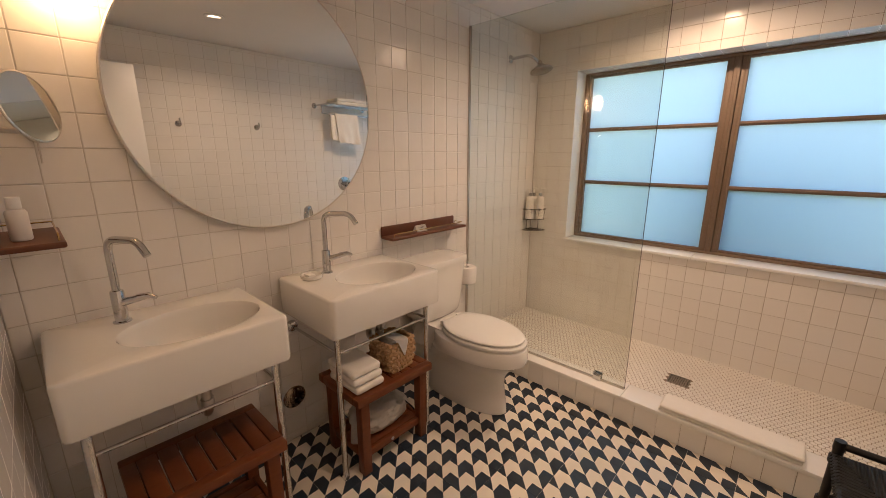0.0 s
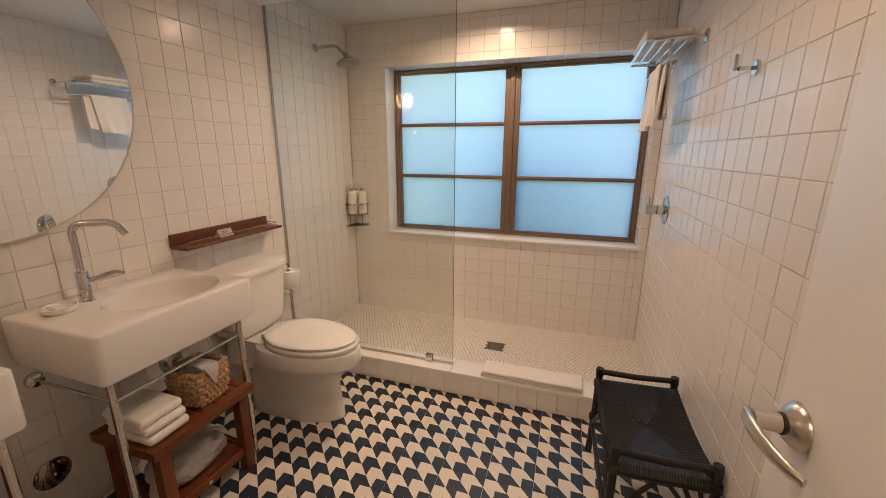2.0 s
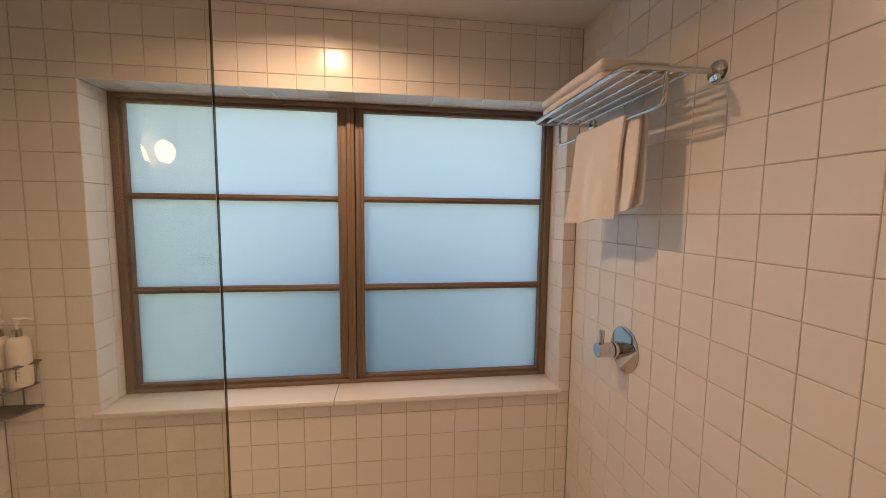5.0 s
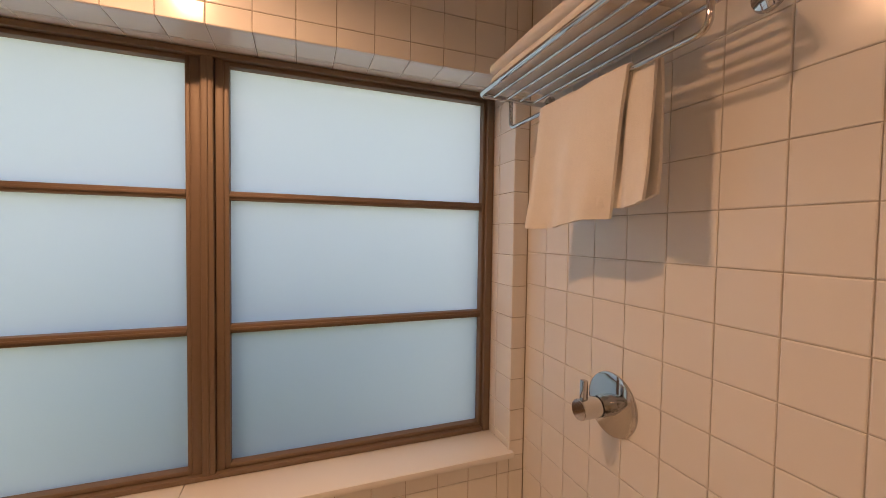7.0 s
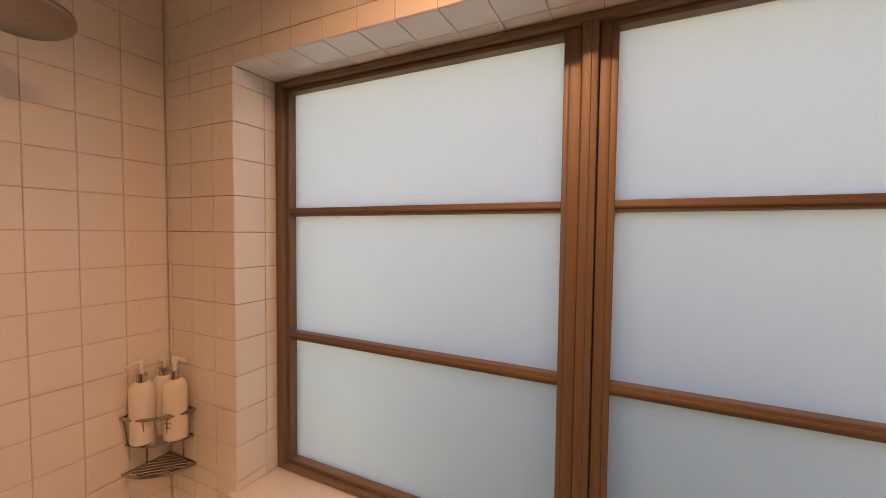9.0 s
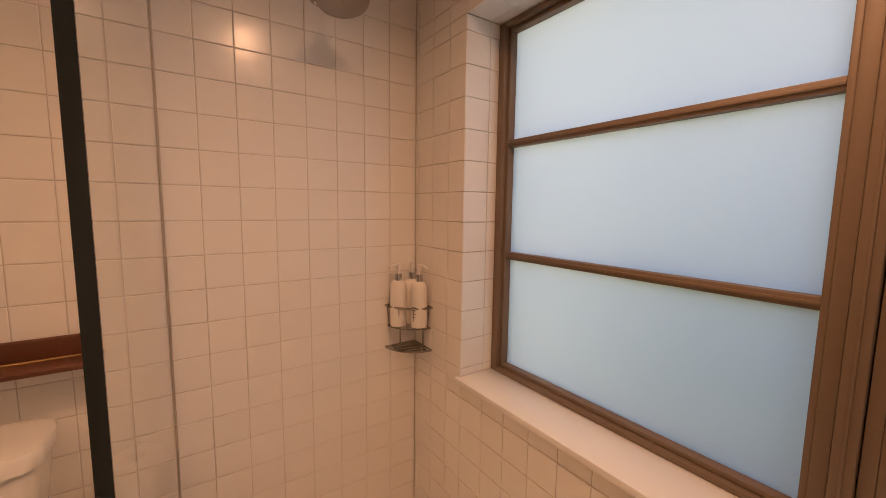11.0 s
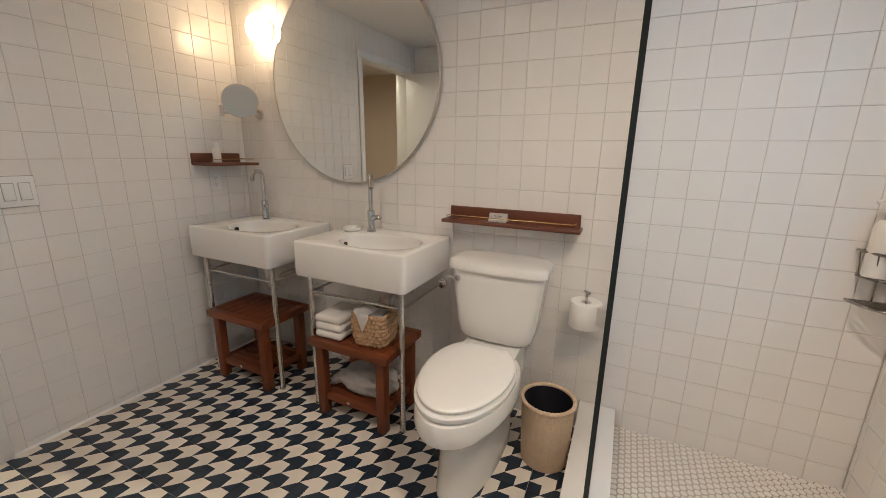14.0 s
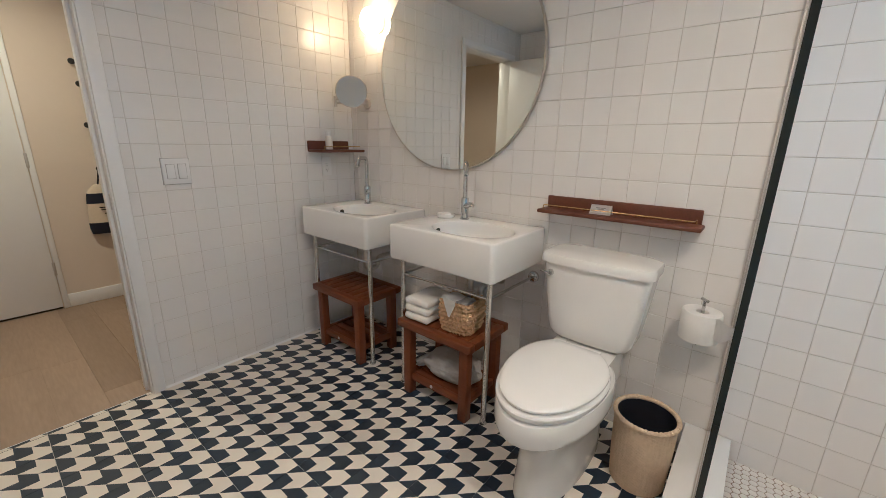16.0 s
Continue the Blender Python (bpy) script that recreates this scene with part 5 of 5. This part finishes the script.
def lay(owner, to_world, us, vs, holes=(), near=None):
    """Lays tiles between the joint lines: parts inside the stretch near, the rest joined."""
    rest, count = bmesh.new(), 0
    for u0, u1 in zip(us, us[1:]):
        for v0, v1 in zip(vs, vs[1:]):
            if any(u0 > h[0] - 0.002 and u1 < h[1] + 0.002 and v0 > h[2] - 0.002 and v1 < h[3] + 0.002 for h in holes):
                continue
            w, h = u1 - u0 - 0.0022, v1 - v0 - 0.0022
            tilt = pose(0, 0, rng.uniform(-0.0003, 0.0003), rng.gauss(0, 0.16), rng.gauss(0, 0.16), rng.gauss(0, 0.1))
            m = to_world @ Matrix.Translation(((u0 + u1) / 2, (v0 + v1) / 2, 0)) @ tilt
            if near and near[0] <= (u0 + u1) / 2 <= near[1] and near[2] <= (v0 + v1) / 2 <= near[3] and count < 300:
                ob = new("tile", tile_mesh(w, h))
                ob.matrix_world = m
                ob.parent = owner
                count += 1
            else:
                tile_bm(rest, m, w, h)
    ob = part("tiles", rest, [TILE, TILE_EDGE], owner, soft=False)
    ob["kind"] = "stuff"


def split(lines, *at):
    """Adds lines of an opening to the joints and drops slivers beside them."""
    out = [x for x in lines if all(abs(x - a) > 0.018 for a in at)]
    return sorted(out + list(at))


ZS = cuts(0.001, ZC - 0.001, 0.037, P)
frame_x0 = Matrix(((0, 0, 1, 0), (1, 0, 0, 0), (0, 1, 0, 0), (0, 0, 0, 1)))               # face +x: u=y, v=z
frame_xw = Matrix(((0, 0, -1, XW), (-1, 0, 0, 0), (0, 1, 0, 0), (0, 0, 0, 1)))            # face -x: u=-y, v=z
frame_yw = Matrix(((1, 0, 0, 0), (0, 0, -1, YW), (0, 1, 0, 0), (0, 0, 0, 1)))             # face -y: u=x, v=z
frame_yd = Matrix(((-1, 0, 0, 0), (0, 0, 1, YD), (0, 1, 0, 0), (0, 0, 0, 1)))             # face +y: u=-x, v=z
lay(wall_sink, frame_x0, cuts(YD + 0.001, YW - 0.001, 2.254, P), ZS, near=(1.25, 2.91, 0.3, 1.95))
lay(wall_towel, frame_xw, cuts(-YW + 0.001, -YD - 0.001, -2.160, P), cuts(0.001, ZC - 0.001, 0.0475, P), near=(-2.91, -1.2, 0.5, 2.1))
xs = split(cuts(0.001, XW - 0.001, 1.202, P), WX0, WX1)
zw = split(ZS, WZ0 - 0.022, WZ1)
lay(wall_window, frame_yw, xs, zw, holes=[(WX0, WX1, WZ0 - 0.022, WZ1)], near=(0, 2.27, 0.0, 2.33))
xd = cuts(-DX0 + 0.059, -0.001, -0.895, P)
lay(wall_door, frame_yd, xd, ZS, near=(-1.4, 0, 0, 1.75))
lay(wall_door, frame_yd, cuts(-XW + 0.001, -DX1 - 0.059, -0.0, P), ZS)
lay(wall_door, frame_yd, cuts(-DX1 - 0.058, -DX0 + 0.058, -0.0, P), cuts(DZ + 0.061, ZC - 0.001, 0.037, P))
# reveals of the window
rz = [z for z in zw if WZ0 - 0.03 <= z <= WZ1 + 0.001]
rz[0] = WZ0 + 0.001
deep = [0.001, P, WY - YW - 0.012]
lay(wall_window, Matrix(((0, 0, 1, WX0), (1, 0, 0, YW), (0, 1, 0, 0), (0, 0, 0, 1))), deep, rz)
lay(wall_window, Matrix(((0, 0, -1, WX1), (-1, 0, 0, YW), (0, 1, 0, 0), (0, 0, 0, 1))), [-d for d in deep[::-1]], rz)
top_x = [x for x in xs if WX0 - 0.001 <= x <= WX1 + 0.001]
lay(wall_window, Matrix(((1, 0, 0, 0), (0, -1, 0, YW), (0, 0, -1, WZ1), (0, 0, 0, 1))), top_x, [-d for d in deep[::-1]])
# kerb front
lay(kerb, Matrix(((1, 0, 0, 0), (0, 0, -1, CY0), (0, 1, 0, 0), (0, 0, 0, 1))), cuts(0.001, XW - 0.001, 0.05, P), [0.001, CZ - 0.021], near=(0, 2.3, 0, 1))


# cement tiles with arrows
T = 0.2035
U = T / 4
TX, TY = 1.287, 0.20


def clip(poly, axis, value, keep_less):
    out = []
    for a, b in zip(poly, poly[1:] + poly[:1]):
        ia = (a[axis] <= value) == keep_less
        ib = (b[axis] <= value) == keep_less
        if ia:
            out.append(a)
        if ia != ib:
            t = (value - a[axis]) / (b[axis] - a[axis])
            out.append((a[0] + (b[0] - a[0]) * t, a[1] + (b[1] - a[1]) * t))
    return out


cement_cache = {}


def cement_mesh(x0, x1, y0, y1):
    """A cement tile, cut to x0..x1, y0..y1 of its own 0..T square, with inlaid arrows."""
    key = tuple(round(v, 4) for v in (x0, x1, y0, y1))
    if key in cement_cache:
        return cement_cache[key]
    bm = bmesh.new()
    g = 0.0009
    X0, X1, Y0, Y1 = x0 + g, x1 - g, y0 + g, y1 - g
    arrow = [(0, 0), (1, 0), (2, -1), (1, -1), (1, -2), (0, -1)]
    for i in range(-3, 7):
        for j in range(-3, 8):
            if (i + j) % 2:
                continue
            halves = ([arrow[k] for k in (0, 1, 3)] + [], [arrow[k] for k in (1, 2, 3)], [arrow[k] for k in (0, 3, 5)], [arrow[k] for k in (3, 4, 5)])
            for tri in halves:
                poly = [((i + p) * U, (j + q) * U) for p, q in tri]
                for axis, v, less in ((0, X0, False), (0, X1, True), (1, Y0, False), (1, Y1, True)):
                    poly = clip(poly, axis, v, less) if len(poly) > 2 else []
                if len(poly) < 3:
                    continue
                area = sum(a[0] * b[1] - b[0] * a[1] for a, b in zip(poly, poly[1:] + poly[:1]))
                if abs(area) < 1e-9:
                    continue
                f = bm.faces.new([bm.verts.new((x, y, 0)) for x, y in (poly if area > 0 else poly[::-1])])
                f.material_index = 0 if i % 2 else 1
    bmesh.ops.remove_doubles(bm, verts=bm.verts, dist=1e-5)
    ring = [(X0, Y0), (X1, Y0), (X1, Y1), (X0, Y1)]
    top, low = [bm.verts.new((x, y, 0)) for x, y in ring], [bm.verts.new((x, y, -0.004)) for x, y in ring]
    for k in range(4):
        bm.faces.new((low[k], low[(k + 1) % 4], top[(k + 1) % 4], top[k]))
    cement_cache[key] = mesh_of("cement_tile", bm, CEMENT_DARK, CEMENT_LIGHT)
    return cement_cache[key]


for i in range(-8, 7):
    for j in range(-3, 10):
        ox, oy = TX + i * T, TY + j * T
        x0, x1 = max(0, 0.001 - ox), min(T, XW - 0.001 - ox)
        y0, y1 = max(0, YD + 0.001 - oy), min(T, CY0 + 0.008 - oy)
        pieces = [(x0, x1, y0, y1)]
        if oy < YD + 0.001 < oy + T:
            # the doorway lets the floor run on to the threshold
            pieces.append((max(0, DX0 + 0.001 - ox), min(T, DX1 - 0.001 - ox), max(0, YD - 0.02 - oy), YD + 0.0005 - oy))
        for q in pieces:
            if q[1] - q[0] > 0.008 and q[3] - q[2] > 0.004:
                ob = new("cement_tile", cement_mesh(*q))
                ob.location = (ox, oy, rng.uniform(-0.0003, 0.0003))
                ob.parent = subfloor

# hexagon mosaic
HP = 0.0272
hex_bm = bmesh.new()


def hex_tile(bm, x, y, z, r):
    c = [(math.cos(math.pi * (k / 3 + 1 / 6)), math.sin(math.pi * (k / 3 + 1 / 6))) for k in range(6)]
    r1 = [bm.verts.new((x + a * r, y + b * r, z - 0.0016)) for a, b in c]
    r2 = [bm.verts.new((x + a * (r - 0.001), y + b * (r - 0.001), z)) for a, b in c]
    for k in range(6):
        bm.faces.new((r1[k], r1[(k + 1) % 6], r2[(k + 1) % 6], r2[k]))
    bm.faces.new(r2)


bm = bmesh.new()
hex_tile(bm, 0, 0, 0, 0.0141)
hex_mesh = mesh_of("hex_tile", bm, HEX)
row, made = 0, 0
y = YW - 0.002
DRAIN = (1.268, 1.382, 2.448, 2.558)
while y > CY1 - 0.004:
    x = 0.001 + (row % 2) * HP / 2
    while x < XW + 0.006:
        if not (DRAIN[0] - 0.006 < x < DRAIN[1] + 0.006 and DRAIN[2] - 0.006 < y < DRAIN[3] + 0.006):
            if 0.25 < x < 0.85 and y < 2.42 and made < 300:
                ob = new("hex_tile", hex_mesh)
                ob.location = (x, y, SZ)
                ob.parent = shower_floor
                made += 1
            else:
                hex_tile(hex_bm, x, y, SZ, 0.0141)
        x += HP
    y -= HP * math.sqrt(3) / 2
    row += 1
part("hex_tiles", hex_bm, HEX, shower_floor, soft=False)["kind"] = "stuff"

# oak planks of the hall
k = 0
px = -1.2
while px < 3.3:
    y0 = HY + 0.002 - rng.uniform(0, 0.9)
    while y0 < YD - 0.03:
        y1 = y0 + 1.2
        a, b = max(y0, HY + 0.001), min(y1, YD - 0.022)
        if b - a > 0.02:
            part("plank", boxed(px + 0.0006, min(px + 0.177, 3.4), a + 0.0006, b - 0.0006, -0.0038, 0.0 - 0.0005), WOODFLOOR, floor_hall, soft=False)
        y0 = y1
    px += 0.178
part("threshold", boxed(DX0 + 0.001, DX1 - 0.001, YD - 0.021, YD - 0.017, -0.003, 0.001), TRIM, lining, soft=False)
